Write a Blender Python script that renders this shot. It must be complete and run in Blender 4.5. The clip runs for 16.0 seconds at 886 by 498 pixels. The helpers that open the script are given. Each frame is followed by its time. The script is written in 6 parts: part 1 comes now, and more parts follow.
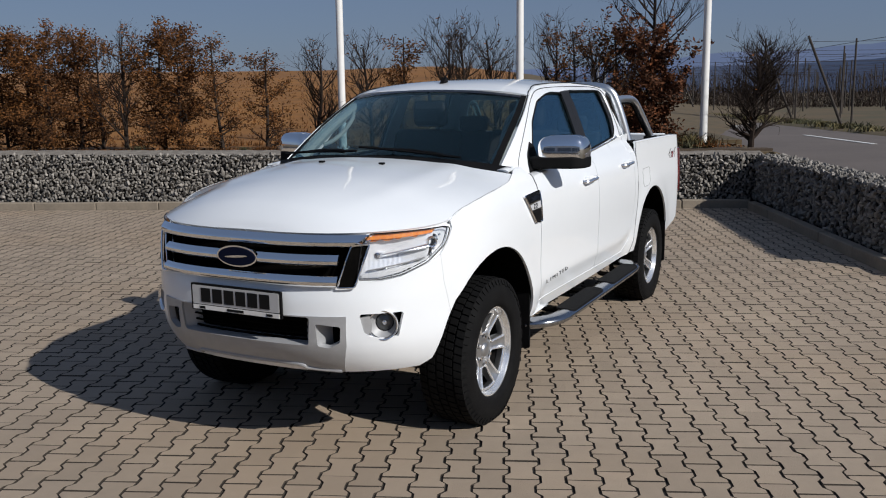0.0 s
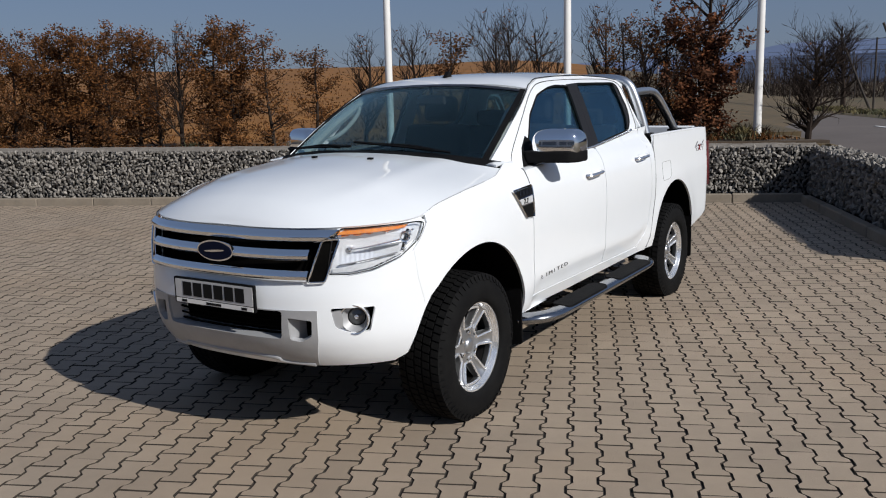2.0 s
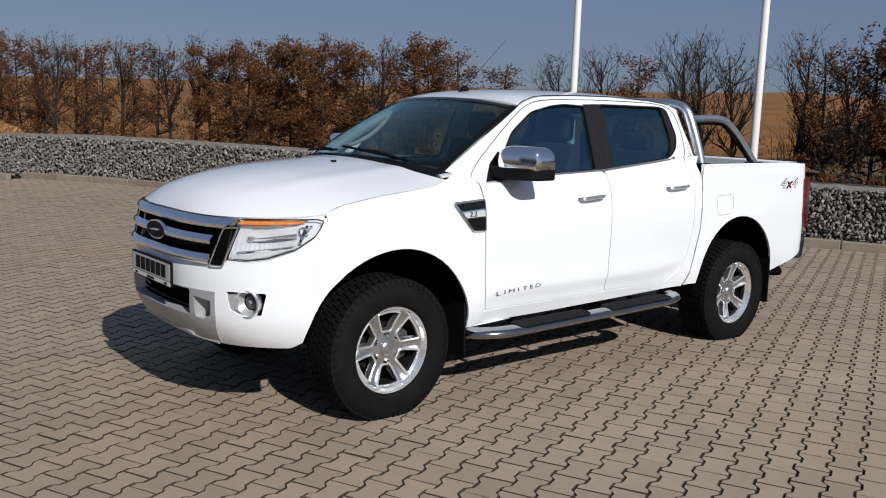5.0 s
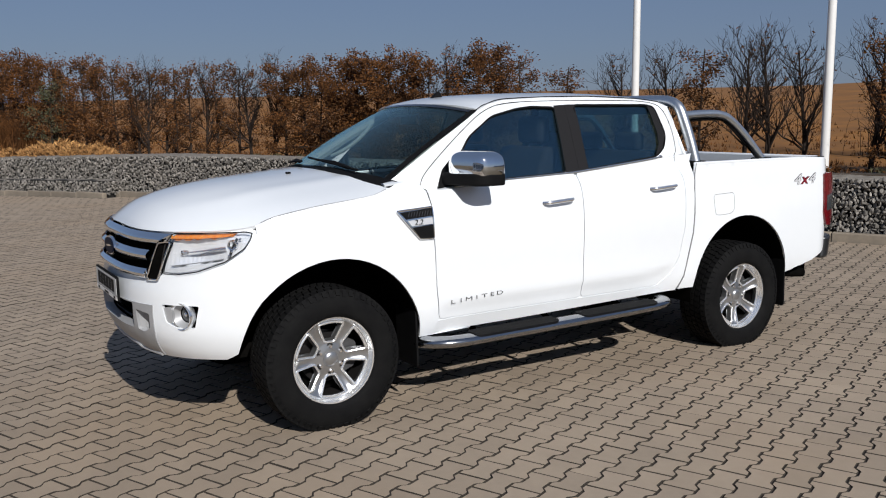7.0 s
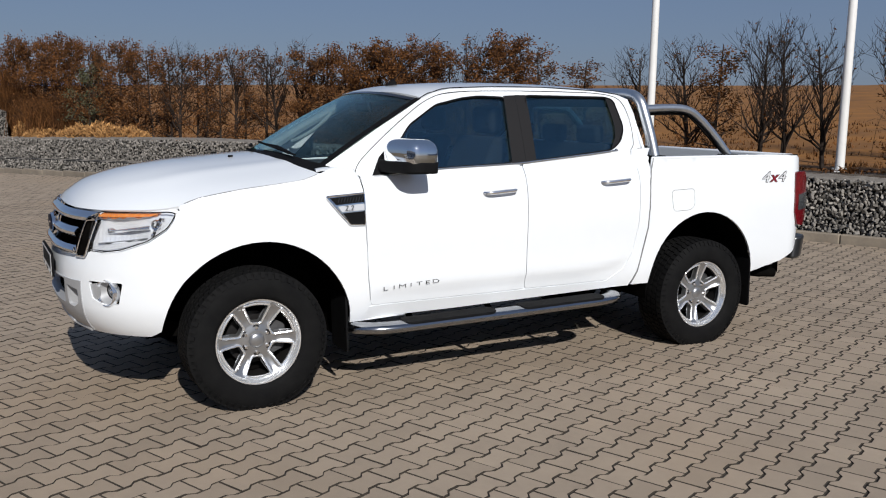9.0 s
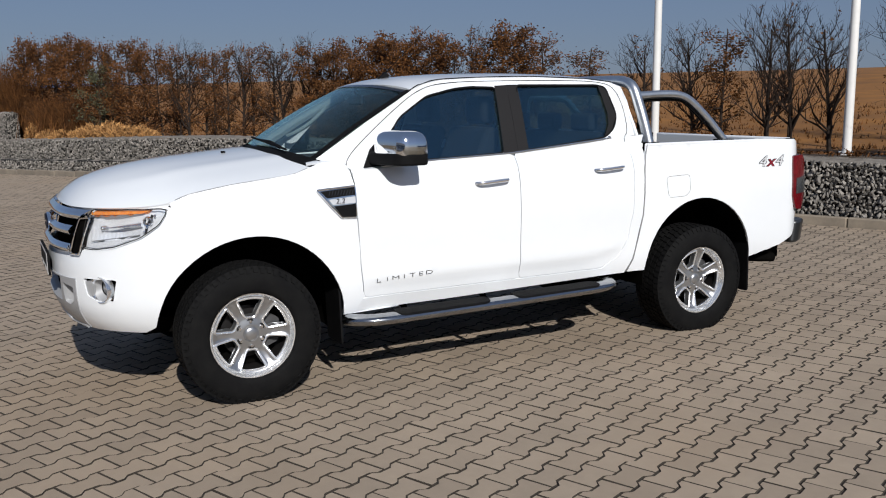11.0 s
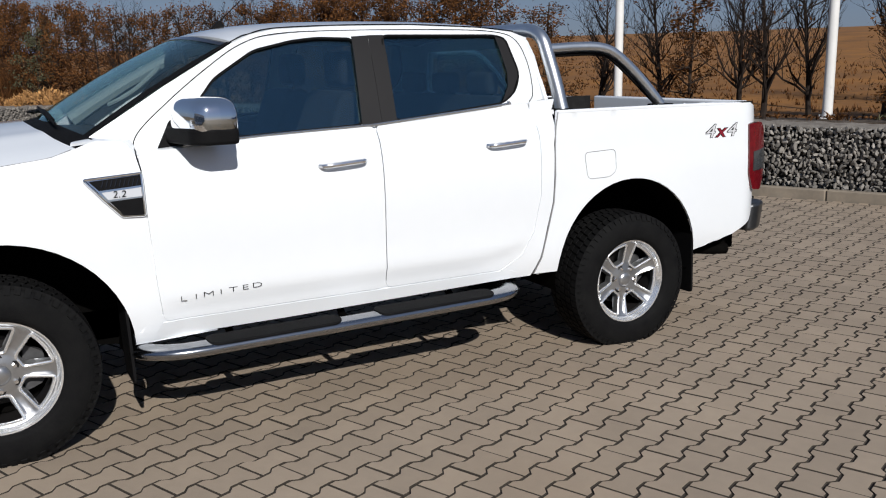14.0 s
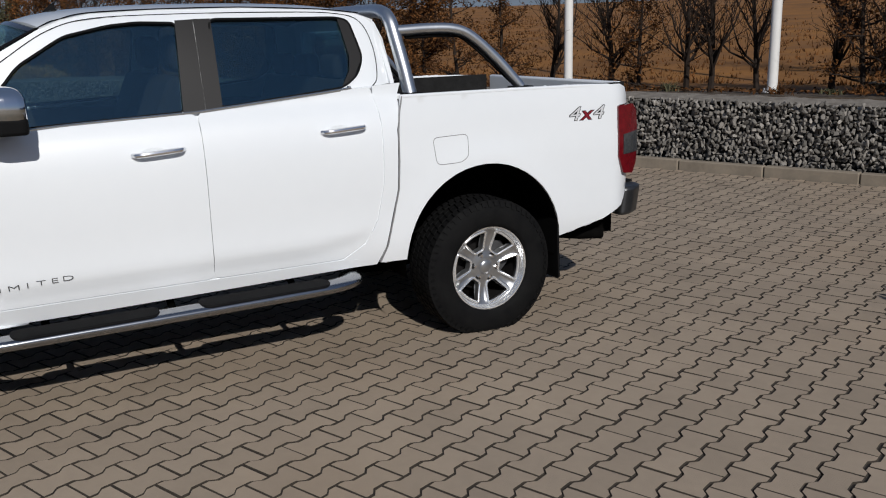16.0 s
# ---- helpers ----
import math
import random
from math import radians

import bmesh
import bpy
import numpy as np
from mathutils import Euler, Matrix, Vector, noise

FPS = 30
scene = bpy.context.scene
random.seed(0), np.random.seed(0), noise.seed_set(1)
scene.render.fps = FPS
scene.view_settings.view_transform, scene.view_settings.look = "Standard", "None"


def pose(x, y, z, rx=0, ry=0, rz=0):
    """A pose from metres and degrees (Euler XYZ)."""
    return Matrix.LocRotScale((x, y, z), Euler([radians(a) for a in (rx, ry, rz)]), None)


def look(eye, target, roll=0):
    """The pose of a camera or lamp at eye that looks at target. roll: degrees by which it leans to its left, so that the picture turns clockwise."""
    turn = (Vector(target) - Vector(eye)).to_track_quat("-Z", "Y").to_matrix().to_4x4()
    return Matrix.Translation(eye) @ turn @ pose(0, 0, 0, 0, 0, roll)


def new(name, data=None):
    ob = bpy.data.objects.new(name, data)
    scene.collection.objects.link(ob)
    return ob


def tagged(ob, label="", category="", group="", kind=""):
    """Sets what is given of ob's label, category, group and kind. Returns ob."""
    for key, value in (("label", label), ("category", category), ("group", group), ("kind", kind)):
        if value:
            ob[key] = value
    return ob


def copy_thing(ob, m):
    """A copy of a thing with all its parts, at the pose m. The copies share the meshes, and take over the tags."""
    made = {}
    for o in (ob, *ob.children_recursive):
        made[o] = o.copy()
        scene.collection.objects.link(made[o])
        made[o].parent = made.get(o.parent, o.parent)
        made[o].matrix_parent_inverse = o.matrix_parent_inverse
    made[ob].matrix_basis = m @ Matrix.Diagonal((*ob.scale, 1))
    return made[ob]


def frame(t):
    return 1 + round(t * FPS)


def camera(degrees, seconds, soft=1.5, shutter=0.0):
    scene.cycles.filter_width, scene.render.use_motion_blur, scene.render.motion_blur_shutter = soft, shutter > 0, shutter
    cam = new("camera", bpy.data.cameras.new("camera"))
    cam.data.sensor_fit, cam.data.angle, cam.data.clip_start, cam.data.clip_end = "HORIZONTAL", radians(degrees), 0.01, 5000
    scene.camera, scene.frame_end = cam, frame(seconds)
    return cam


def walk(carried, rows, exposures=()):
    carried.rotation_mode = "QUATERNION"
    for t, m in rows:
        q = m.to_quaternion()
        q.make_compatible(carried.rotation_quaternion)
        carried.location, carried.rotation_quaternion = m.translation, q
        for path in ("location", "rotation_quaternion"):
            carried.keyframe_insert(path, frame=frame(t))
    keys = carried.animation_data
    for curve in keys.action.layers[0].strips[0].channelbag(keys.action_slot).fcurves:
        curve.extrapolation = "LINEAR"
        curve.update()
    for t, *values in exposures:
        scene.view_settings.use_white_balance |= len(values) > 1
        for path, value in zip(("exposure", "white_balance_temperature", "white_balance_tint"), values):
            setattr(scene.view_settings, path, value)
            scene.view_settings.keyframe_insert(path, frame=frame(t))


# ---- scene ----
cam = camera(52.9, 16.0, 1.1)
PATH = [
    (0.0, (2.743, -4.097, 1.679), (1.828, -2.35, 1.342), -0.7),
    (0.5, (2.746, -4.096, 1.678), (1.829, -2.349, 1.349), -0.8),
    (1.0, (2.818, -4.077, 1.68), (1.85, -2.359, 1.347), -1.3),
    (1.5, (2.985, -3.987, 1.685), (1.952, -2.306, 1.36), -0.1),
    (2.0, (3.151, -3.851, 1.671), (2.09, -2.191, 1.325), -1.4),
    (2.5, (3.379, -3.692, 1.669), (2.275, -2.054, 1.355), -1.2),
    (3.0, (3.717, -3.537, 1.655), (2.477, -1.999, 1.346), -0.4),
    (3.5, (3.937, -3.365, 1.657), (2.628, -1.88, 1.374), -0.7),
    (4.0, (4.12, -3.149, 1.629), (2.755, -1.712, 1.361), 0.9),
    (4.5, (4.342, -2.942, 1.621), (2.874, -1.606, 1.371), 0.1),
    (4.7, (4.446, -2.853, 1.617), (2.955, -1.549, 1.344), 1.0),
    (6.8, (5.054, -2.0, 1.63), (3.376, -0.953, 1.336), 0.0),
    (7.0, (5.085, -1.916, 1.631), (3.401, -0.876, 1.341), -0.5),
    (7.5, (5.144, -1.713, 1.613), (3.451, -0.687, 1.328), -0.5),
    (8.0, (5.222, -1.553, 1.621), (3.52, -0.539, 1.349), -0.8),
    (8.5, (5.353, -1.43, 1.616), (3.617, -0.482, 1.319), 1.0),
    (11.0, (5.515, -1.243, 1.606), (3.763, -0.335, 1.281), -0.5),
    (11.5, (5.463, -1.177, 1.598), (3.702, -0.294, 1.254), -1.2),
    (12.0, (5.292, -1.017, 1.594), (3.533, -0.127, 1.255), 0.2),
    (12.5, (5.155, -0.825, 1.574), (3.414, 0.085, 1.2), -1.4),
    (13.0, (5.025, -0.559, 1.576), (3.253, 0.296, 1.214), -0.8),
    (13.5, (4.882, -0.281, 1.567), (3.107, 0.556, 1.178), 0.2),
    (14.0, (4.694, -0.016, 1.561), (2.963, 0.901, 1.158), -1.0),
    (14.5, (4.73, 0.166, 1.54), (3.043, 1.148, 1.103), -2.3),
    (15.0, (4.825, 0.327, 1.534), (3.065, 1.165, 1.085), -4.1),
    (15.5, (4.901, 0.579, 1.538), (3.111, 1.359, 1.108), -1.3),
    (16.0, (4.981, 0.78, 1.617), (3.255, 1.675, 1.148), -1.3),
]
walk(cam, [(t, look(eye, target, roll)) for t, eye, target, roll in PATH],
     exposures=[(0.0, -0.11), (2.5, -0.10), (4.0, -0.07), (13.0, -0.08), (14.5, -0.22), (15.0, -0.36), (15.3, -0.40), (16.0, -0.50)])

# ---- light ----
SUN_FROM = Vector((1.48, -0.285, 1.0)).normalized()     # towards the sun
world = bpy.data.worlds.new("sky")
scene.world = world
world.use_nodes = True
wn = world.node_tree.nodes
sky = wn.new("ShaderNodeTexSky")
sky.sky_type, sky.sun_disc = "NISHITA", False
sky.sun_elevation = math.asin(SUN_FROM.z)
sky.sun_rotation = math.atan2(SUN_FROM.x, SUN_FROM.y)
sky.air_density, sky.dust_density, sky.ozone_density = 1.0, 0.6, 2.2
tint = wn.new("ShaderNodeMix")
tint.data_type, tint.blend_type = "RGBA", "MULTIPLY"
tint.inputs["Factor"].default_value, tint.inputs["B"].default_value = 1.0, (0.93, 1.00, 1.26, 1)
world.node_tree.links.new(sky.outputs[0], tint.inputs["A"])
haze = wn.new("ShaderNodeMix")           # an even spring haze over the whole sky
haze.data_type = "RGBA"
haze.inputs["Factor"].default_value, haze.inputs["B"].default_value = 0.5, (5.2, 7.1, 11.0, 1)
world.node_tree.links.new(tint.outputs["Result"], haze.inputs["A"])
world.node_tree.links.new(haze.outputs["Result"], wn["Background"].inputs[0])
wn["Background"].inputs[1].default_value = 0.036
sun = new("sun", bpy.data.lights.new("sun", "SUN"))
sun.data.energy, sun.data.angle, sun.data.color = 4.7, radians(0.55), (1.0, 0.975, 0.94)
sun.matrix_world = look(SUN_FROM * 50, (0, 0, 0))
scene.view_settings.exposure = 0.0

# ---- materials ----
def material(name, color, rough=0.6, metal=0.0, second=None, scale=8.0, bump=0.0, bump_scale=60.0, coat=0.0,
             vary=0.0, per="object", stain=None, spec=0.5):
    """A procedural surface: base colour mixed with a second one by noise at two scales, fine relief, variation from piece to piece."""
    m = bpy.data.materials.new(name)
    m.use_nodes = True
    n, l = m.node_tree.nodes, m.node_tree.links
    b = n["Principled BSDF"]
    b.inputs["Roughness"].default_value, b.inputs["Metallic"].default_value = rough, metal
    b.inputs["Coat Weight"].default_value, b.inputs["Coat Roughness"].default_value = coat, 0.03
    b.inputs["Specular IOR Level"].default_value = spec
    b.inputs["Base Color"].default_value = (*color, 1)
    co = n.new("ShaderNodeTexCoord")
    out = None
    if second:
        noise_a, noise_b = n.new("ShaderNodeTexNoise"), n.new("ShaderNodeTexNoise")
        noise_a.inputs["Scale"].default_value, noise_b.inputs["Scale"].default_value = scale, scale * 9
        noise_a.inputs["Detail"].default_value, noise_b.inputs["Detail"].default_value = 5, 3
        geo = n.new("ShaderNodeNewGeometry")
        for q in (noise_a, noise_b):
            l.new(geo.outputs["Position"], q.inputs["Vector"])
        add = n.new("ShaderNodeMath")
        add.operation = "MULTIPLY_ADD"
        l.new(noise_b.outputs["Fac"], add.inputs[0])
        add.inputs[1].default_value = 0.45
        l.new(noise_a.outputs["Fac"], add.inputs[2])
        ramp = n.new("ShaderNodeMapRange")
        ramp.inputs["From Min"].default_value, ramp.inputs["From Max"].default_value = 0.5, 0.95
        l.new(add.outputs[0], ramp.inputs["Value"])
        mix = n.new("ShaderNodeMix")
        mix.data_type = "RGBA"
        mix.inputs["A"].default_value, mix.inputs["B"].default_value = (*color, 1), (*second, 1)
        l.new(ramp.outputs["Result"], mix.inputs["Factor"])
        out = mix.outputs["Result"]
    if stain:
        patch, span_s, soak = n.new("ShaderNodeTexNoise"), n.new("ShaderNodeMapRange"), n.new("ShaderNodeMix")
        patch.inputs["Scale"].default_value, patch.inputs["Detail"].default_value = 0.45, 6
        l.new(n.new("ShaderNodeNewGeometry").outputs["Position"], patch.inputs["Vector"])
        span_s.inputs["From Min"].default_value, span_s.inputs["From Max"].default_value = 0.48, 0.72
        span_s.inputs["To Max"].default_value = 0.6
        l.new(patch.outputs["Fac"], span_s.inputs["Value"])
        soak.data_type = "RGBA"
        soak.inputs["B"].default_value = (*stain, 1)
        l.new(span_s.outputs["Result"], soak.inputs["Factor"])
        l.new(out, soak.inputs["A"])
        out = soak.outputs["Result"]
    if vary:
        hsv = n.new("ShaderNodeHueSaturation")
        if out:
            l.new(out, hsv.inputs["Color"])
        else:
            hsv.inputs["Color"].default_value = (*color, 1)
        span = n.new("ShaderNodeMapRange")
        span.inputs["To Min"].default_value, span.inputs["To Max"].default_value = 1 - vary, 1 + vary
        if per == "object":
            src = n.new("ShaderNodeObjectInfo").outputs["Random"]
        else:
            src = n.new("ShaderNodeNewGeometry").outputs["Random Per Island"]
        l.new(src, span.inputs["Value"])
        l.new(span.outputs["Result"], hsv.inputs["Value"])
        out = hsv.outputs["Color"]
    if out:
        l.new(out, b.inputs["Base Color"])
    if bump:
        tex, bp = n.new("ShaderNodeTexNoise"), n.new("ShaderNodeBump")
        tex.inputs["Scale"].default_value, tex.inputs["Detail"].default_value = bump_scale, 4
        l.new(n.new("ShaderNodeNewGeometry").outputs["Position"], tex.inputs["Vector"])
        bp.inputs["Strength"].default_value, bp.inputs["Distance"].default_value = bump, 0.01
        l.new(tex.outputs["Fac"], bp.inputs["Height"])
        l.new(bp.outputs["Normal"], b.inputs["Normal"])
    return m


def glass(name, tint, rough=0.0, base=0.07, sheen=(0.76, 1.0, 0.95)):
    m = bpy.data.materials.new(name)
    m.use_nodes = True
    n, l = m.node_tree.nodes, m.node_tree.links
    n.remove(n["Principled BSDF"])
    clear, gloss, mix, fres = n.new("ShaderNodeBsdfTransparent"), n.new("ShaderNodeBsdfGlossy"), n.new("ShaderNodeMixShader"), n.new("ShaderNodeLayerWeight")
    power, scale_up = n.new("ShaderNodeMath"), n.new("ShaderNodeMath")
    power.operation, scale_up.operation = "POWER", "MULTIPLY_ADD"
    clear.inputs["Color"].default_value = (*tint, 1)
    gloss.inputs["Roughness"].default_value = rough
    gloss.inputs["Color"].default_value = (*sheen, 1)
    fres.inputs["Blend"].default_value = 0.5
    l.new(fres.outputs["Facing"], power.inputs[0])
    power.inputs[1].default_value = 5.0
    l.new(power.outputs[0], scale_up.inputs[0])
    scale_up.inputs[1].default_value, scale_up.inputs[2].default_value = 1.0 - base, base
    l.new(scale_up.outputs[0], mix.inputs[0])
    l.new(clear.outputs[0], mix.inputs[1])
    l.new(gloss.outputs[0], mix.inputs[2])
    l.new(mix.outputs[0], n["Material Output"].inputs[0])
    return m


PAINT = material("white_paint", (0.80, 0.827, 0.85), 0.4, coat=1.0, second=(0.78, 0.807, 0.832), scale=1.5)
BLACK = material("black_plastic", (0.005, 0.005, 0.0055), 0.7, second=(0.008, 0.008, 0.0085), scale=12, bump=0.1, bump_scale=300, spec=0.08)
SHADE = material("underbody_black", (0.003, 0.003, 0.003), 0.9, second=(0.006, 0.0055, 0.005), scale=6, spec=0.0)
GLOSSBLACK = material("gloss_black", (0.01, 0.01, 0.012), 0.12, coat=0.6)
PILLAR = material("pillar_film", (0.012, 0.011, 0.011), 0.45, spec=0.3)
GAP = material("panel_gap", (0.24, 0.245, 0.25), 0.6, second=(0.20, 0.20, 0.205), scale=20)
BRIGHT = material("bright_trim", (0.82, 0.83, 0.85), 0.25, 0.45)
HANDLE = material("polished_trim", (0.84, 0.85, 0.87), 0.18, 0.92)
STEP = material("polished_step", (0.40, 0.41, 0.43), 0.20, 1.0, second=(0.35, 0.36, 0.38), scale=30)
CHROME = material("chrome", (0.90, 0.91, 0.92), 0.06, 1.0)
SATIN = material("satin_steel", (0.76, 0.78, 0.80), 0.34, 1.0, second=(0.68, 0.70, 0.72), scale=30)
SILVER = material("silver_plastic", (0.40, 0.405, 0.415), 0.42, 0.25, second=(0.36, 0.365, 0.375), scale=20)
ALLOY = material("alloy", (0.46, 0.465, 0.475), 0.30, 0.88, second=(0.40, 0.405, 0.415), scale=20)
ALLOY_EDGE = material("machined_alloy", (0.90, 0.91, 0.92), 0.20, 0.80)
CALIPER = material("cast_caliper", (0.075, 0.075, 0.078), 0.6, 0.3, second=(0.05, 0.05, 0.052), scale=25)
RUBBER = material("tyre_rubber", (0.0055, 0.0055, 0.006), 0.75, second=(0.009, 0.009, 0.009), scale=14, bump=0.15, bump_scale=220, spec=0.08)
GLASS = glass("window_glass", (0.66, 0.77, 0.80), base=0.15, sheen=(0.52, 0.84, 1.0))
SCREEN = glass("windscreen_glass", (0.84, 0.91, 0.92), base=0.05)
TINTED = glass("tinted_glass", (0.60, 0.73, 0.75), base=0.15, sheen=(0.52, 0.84, 1.0))
LENS = glass("lamp_lens", (0.98, 0.99, 1.0), base=0.05, sheen=(0.95, 0.97, 1.0))
AMBER = material("amber_lens", (0.66, 0.17, 0.012), 0.2, coat=0.8, second=(0.80, 0.30, 0.05), scale=45)
FROST = material("frosted_lens", (0.12, 0.125, 0.13), 0.15, 0.5, second=(0.07, 0.075, 0.08), scale=30, coat=0.8)
RED = material("red_lens", (0.155, 0.006, 0.010), 0.15, coat=0.6, second=(0.095, 0.004, 0.007), scale=30)
CLEARLAMP = material("lamp_reflector", (0.96, 0.97, 0.99), 0.10, 0.42, second=(0.93, 0.94, 0.96), scale=25, bump=0.22, bump_scale=28)
GRILLE_CHROME = material("grille_chrome", (0.94, 0.95, 0.96), 0.05, 1.0, bump=0.30, bump_scale=9)
BLUE = material("badge_blue", (0.003, 0.006, 0.022), 0.5, spec=0.1)
INTERIOR = material("cabin_dark_trim", (0.010, 0.010, 0.011), 0.75, second=(0.016, 0.016, 0.016), scale=10)
SEAT = material("seat_cloth", (0.011, 0.011, 0.012), 0.9, second=(0.016, 0.016, 0.017), scale=40, bump=0.2)
TRIM = material("pale_pillar_trim", (0.18, 0.215, 0.21), 0.7, second=(0.16, 0.19, 0.185), scale=15)
PLATE = material("plate_grey", (0.50, 0.50, 0.50), 0.5, second=(0.46, 0.46, 0.46), scale=20)
INK = material("black_print", (0.008, 0.008, 0.008), 0.7, spec=0.15)
DARKINK = material("dark_grey_print", (0.03, 0.03, 0.032), 0.5)
GREYINK = material("grey_print", (0.74, 0.75, 0.77), 0.3, 0.2)
REDINK = material("red_print", (0.22, 0.01, 0.022), 0.4)
DULLSTEEL = material("dull_steel", (0.11, 0.112, 0.115), 0.36, 0.85, second=(0.08, 0.082, 0.085), scale=15)
LINER = material("bed_liner", (0.012, 0.012, 0.012), 0.7, second=(0.02, 0.02, 0.02), scale=20, bump=0.3, spec=0.1)

PAVER = material("paver_concrete", (0.343, 0.272, 0.201), 0.85, second=(0.294, 0.234, 0.175), scale=2.3, bump=0.45, bump_scale=190, vary=0.09, stain=(0.317, 0.232, 0.155))
PAVER_FAR = material("paver_concrete_field", (0.343, 0.272, 0.201), 0.85, second=(0.294, 0.234, 0.175), scale=2.3, bump=0.45, bump_scale=190, vary=0.09, per="island", stain=(0.317, 0.232, 0.155))
# block sides: dirt plus the shade of the joints, both in the colour
GRIME_SHADE = material("paver_grime_and_shade", (0.052, 0.040, 0.029), 0.95, second=(0.028, 0.022, 0.016), scale=6)
JOINT = material("joint_sand", (0.013, 0.010, 0.008), 0.95, second=(0.026, 0.020, 0.015), scale=5, bump=0.4)
KERB = material("kerb_concrete", (0.262, 0.219, 0.167), 0.85, second=(0.184, 0.153, 0.118), scale=3, bump=0.3, bump_scale=120, vary=0.1)
STONE = material("gabion_stone", (0.258, 0.237, 0.212), 0.85, second=(0.138, 0.127, 0.113), scale=14, bump=0.5, bump_scale=70, vary=0.5)
STONE_FAR = material("gabion_stone_field", (0.258, 0.237, 0.212), 0.85, second=(0.138, 0.127, 0.113), scale=14, bump=0.5, bump_scale=70, vary=0.5, per="island")
# near-black backing: the shade between the wall stones, put into its colour
CORE_SHADE = material("gabion_gap_shade", (0.012, 0.011, 0.010), 0.95, second=(0.02, 0.019, 0.018), scale=8)
GRAVEL = material("stone_fines", (0.235, 0.212, 0.185), 0.95, second=(0.130, 0.112, 0.095), scale=9, bump=0.8, bump_scale=60)
WIRE = material("galvanised_wire", (0.35, 0.35, 0.35), 0.5, 0.8)
SOIL = material("bed_soil", (0.051, 0.037, 0.026), 0.95, second=(0.092, 0.064, 0.041), scale=3, bump=0.6, bump_scale=25)
FIELD = material("dry_field", (0.265, 0.108, 0.013), 0.95, second=(0.140, 0.058, 0.010), scale=0.6, bump=0.4, bump_scale=2)
ASPHALT = material("asphalt", (0.128, 0.106, 0.094), 0.9, second=(0.098, 0.082, 0.073), scale=0.8, bump=0.2, bump_scale=60)
WHITE_LINE = material("road_paint", (0.7, 0.7, 0.68), 0.7, second=(0.5, 0.5, 0.48), scale=10)
VERGE = material("dry_verge", (0.133, 0.090, 0.046), 0.95, second=(0.069, 0.055, 0.029), scale=1.5, bump=0.6, bump_scale=12)
POLE = material("pole_white", (0.80, 0.79, 0.77), 0.4, second=(0.72, 0.71, 0.68), scale=3)
BARK = material("bark", (0.030, 0.022, 0.018), 0.95, second=(0.05, 0.039, 0.032), scale=12, bump=0.6, bump_scale=80, spec=0.05)
TWIG = material("twig", (0.026, 0.019, 0.016), 0.95, second=(0.04, 0.031, 0.026), scale=12, spec=0.05)
LEAF = material("dry_leaf", (0.152, 0.062, 0.018), 0.85, second=(0.055, 0.025, 0.011), scale=2.2, vary=0.6, per="island", spec=0.15)
COPPER = material("copper_leaf", (0.135, 0.048, 0.018), 0.8, second=(0.048, 0.020, 0.011), scale=3.0, vary=0.6, per="island", spec=0.2)
DRYGRASS = material("dry_grass", (0.135, 0.105, 0.038), 0.85, second=(0.075, 0.068, 0.028), scale=4, vary=0.35, per="island")
STRAW = material("straw_grass", (0.50, 0.27, 0.095), 0.85, second=(0.26, 0.13, 0.045), scale=4, vary=0.35, per="island")
GREENISH = material("conifer_green", (0.06, 0.065, 0.03), 0.9, second=(0.09, 0.08, 0.04), scale=4, vary=0.3, per="island")
# distance haze is put into the blue base colour of the hills
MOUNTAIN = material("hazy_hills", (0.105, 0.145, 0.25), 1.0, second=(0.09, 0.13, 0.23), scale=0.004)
FAR_FIELD = material("far_dull_field", (0.120, 0.080, 0.040), 0.95, second=(0.058, 0.052, 0.024), scale=0.4, bump=0.5, bump_scale=6)
CLADDING = material("white_cladding", (0.78, 0.78, 0.77), 0.55, second=(0.72, 0.72, 0.71), scale=0.8)
SHOPGLASS = material("showroom_glass", (0.16, 0.19, 0.22), 0.12, second=(0.22, 0.25, 0.28), scale=2)
POST = material("weathered_post", (0.035, 0.028, 0.024), 0.95, second=(0.06, 0.05, 0.043), scale=4)

# ---- mesh helpers ----
YAW = radians(23.6)                       # the yard's walls against the car's axes
CU, SU = math.cos(YAW), math.sin(YAW)


def fall(u):
    """The yard drops away towards its far end."""
    return float(np.interp(u, (-60.0, -24.0, -19.0, -15.0, -12.0, -10.0), (-0.34, -0.34, -0.20, -0.09, -0.02, 0.0)))


def rise(u):
    """The back wall's top climbs a little towards its far end."""
    return -0.0075 * max(-12.0, min(4.7, u))


def yard(u, v, z=0.0):
    return Vector((u * CU - v * SU, u * SU + v * CU, z + fall(u)))


def finish(me, mat, angle=35):
    me.materials.append(mat)
    me.polygons.foreach_set("use_smooth", [True] * len(me.polygons))
    me.set_sharp_from_angle(angle=radians(angle))
    me.update()
    return me


def part(name, bm, mat, parent=None, label="", angle=35, recalc=True):
    if recalc:
        bmesh.ops.recalc_face_normals(bm, faces=bm.faces[:])
    me = bpy.data.meshes.new(name)
    bm.to_mesh(me)
    bm.free()
    ob = new(name, finish(me, mat, angle))
    if parent:
        ob.parent = parent
    return tagged(ob, label)


def raw(name, verts, faces, mat, parent=None, label="", angle=35):
    me = bpy.data.meshes.new(name)
    me.from_pydata(verts, [], faces)
    ob = new(name, finish(me, mat, angle))
    if parent:
        ob.parent = parent
    return tagged(ob, label)


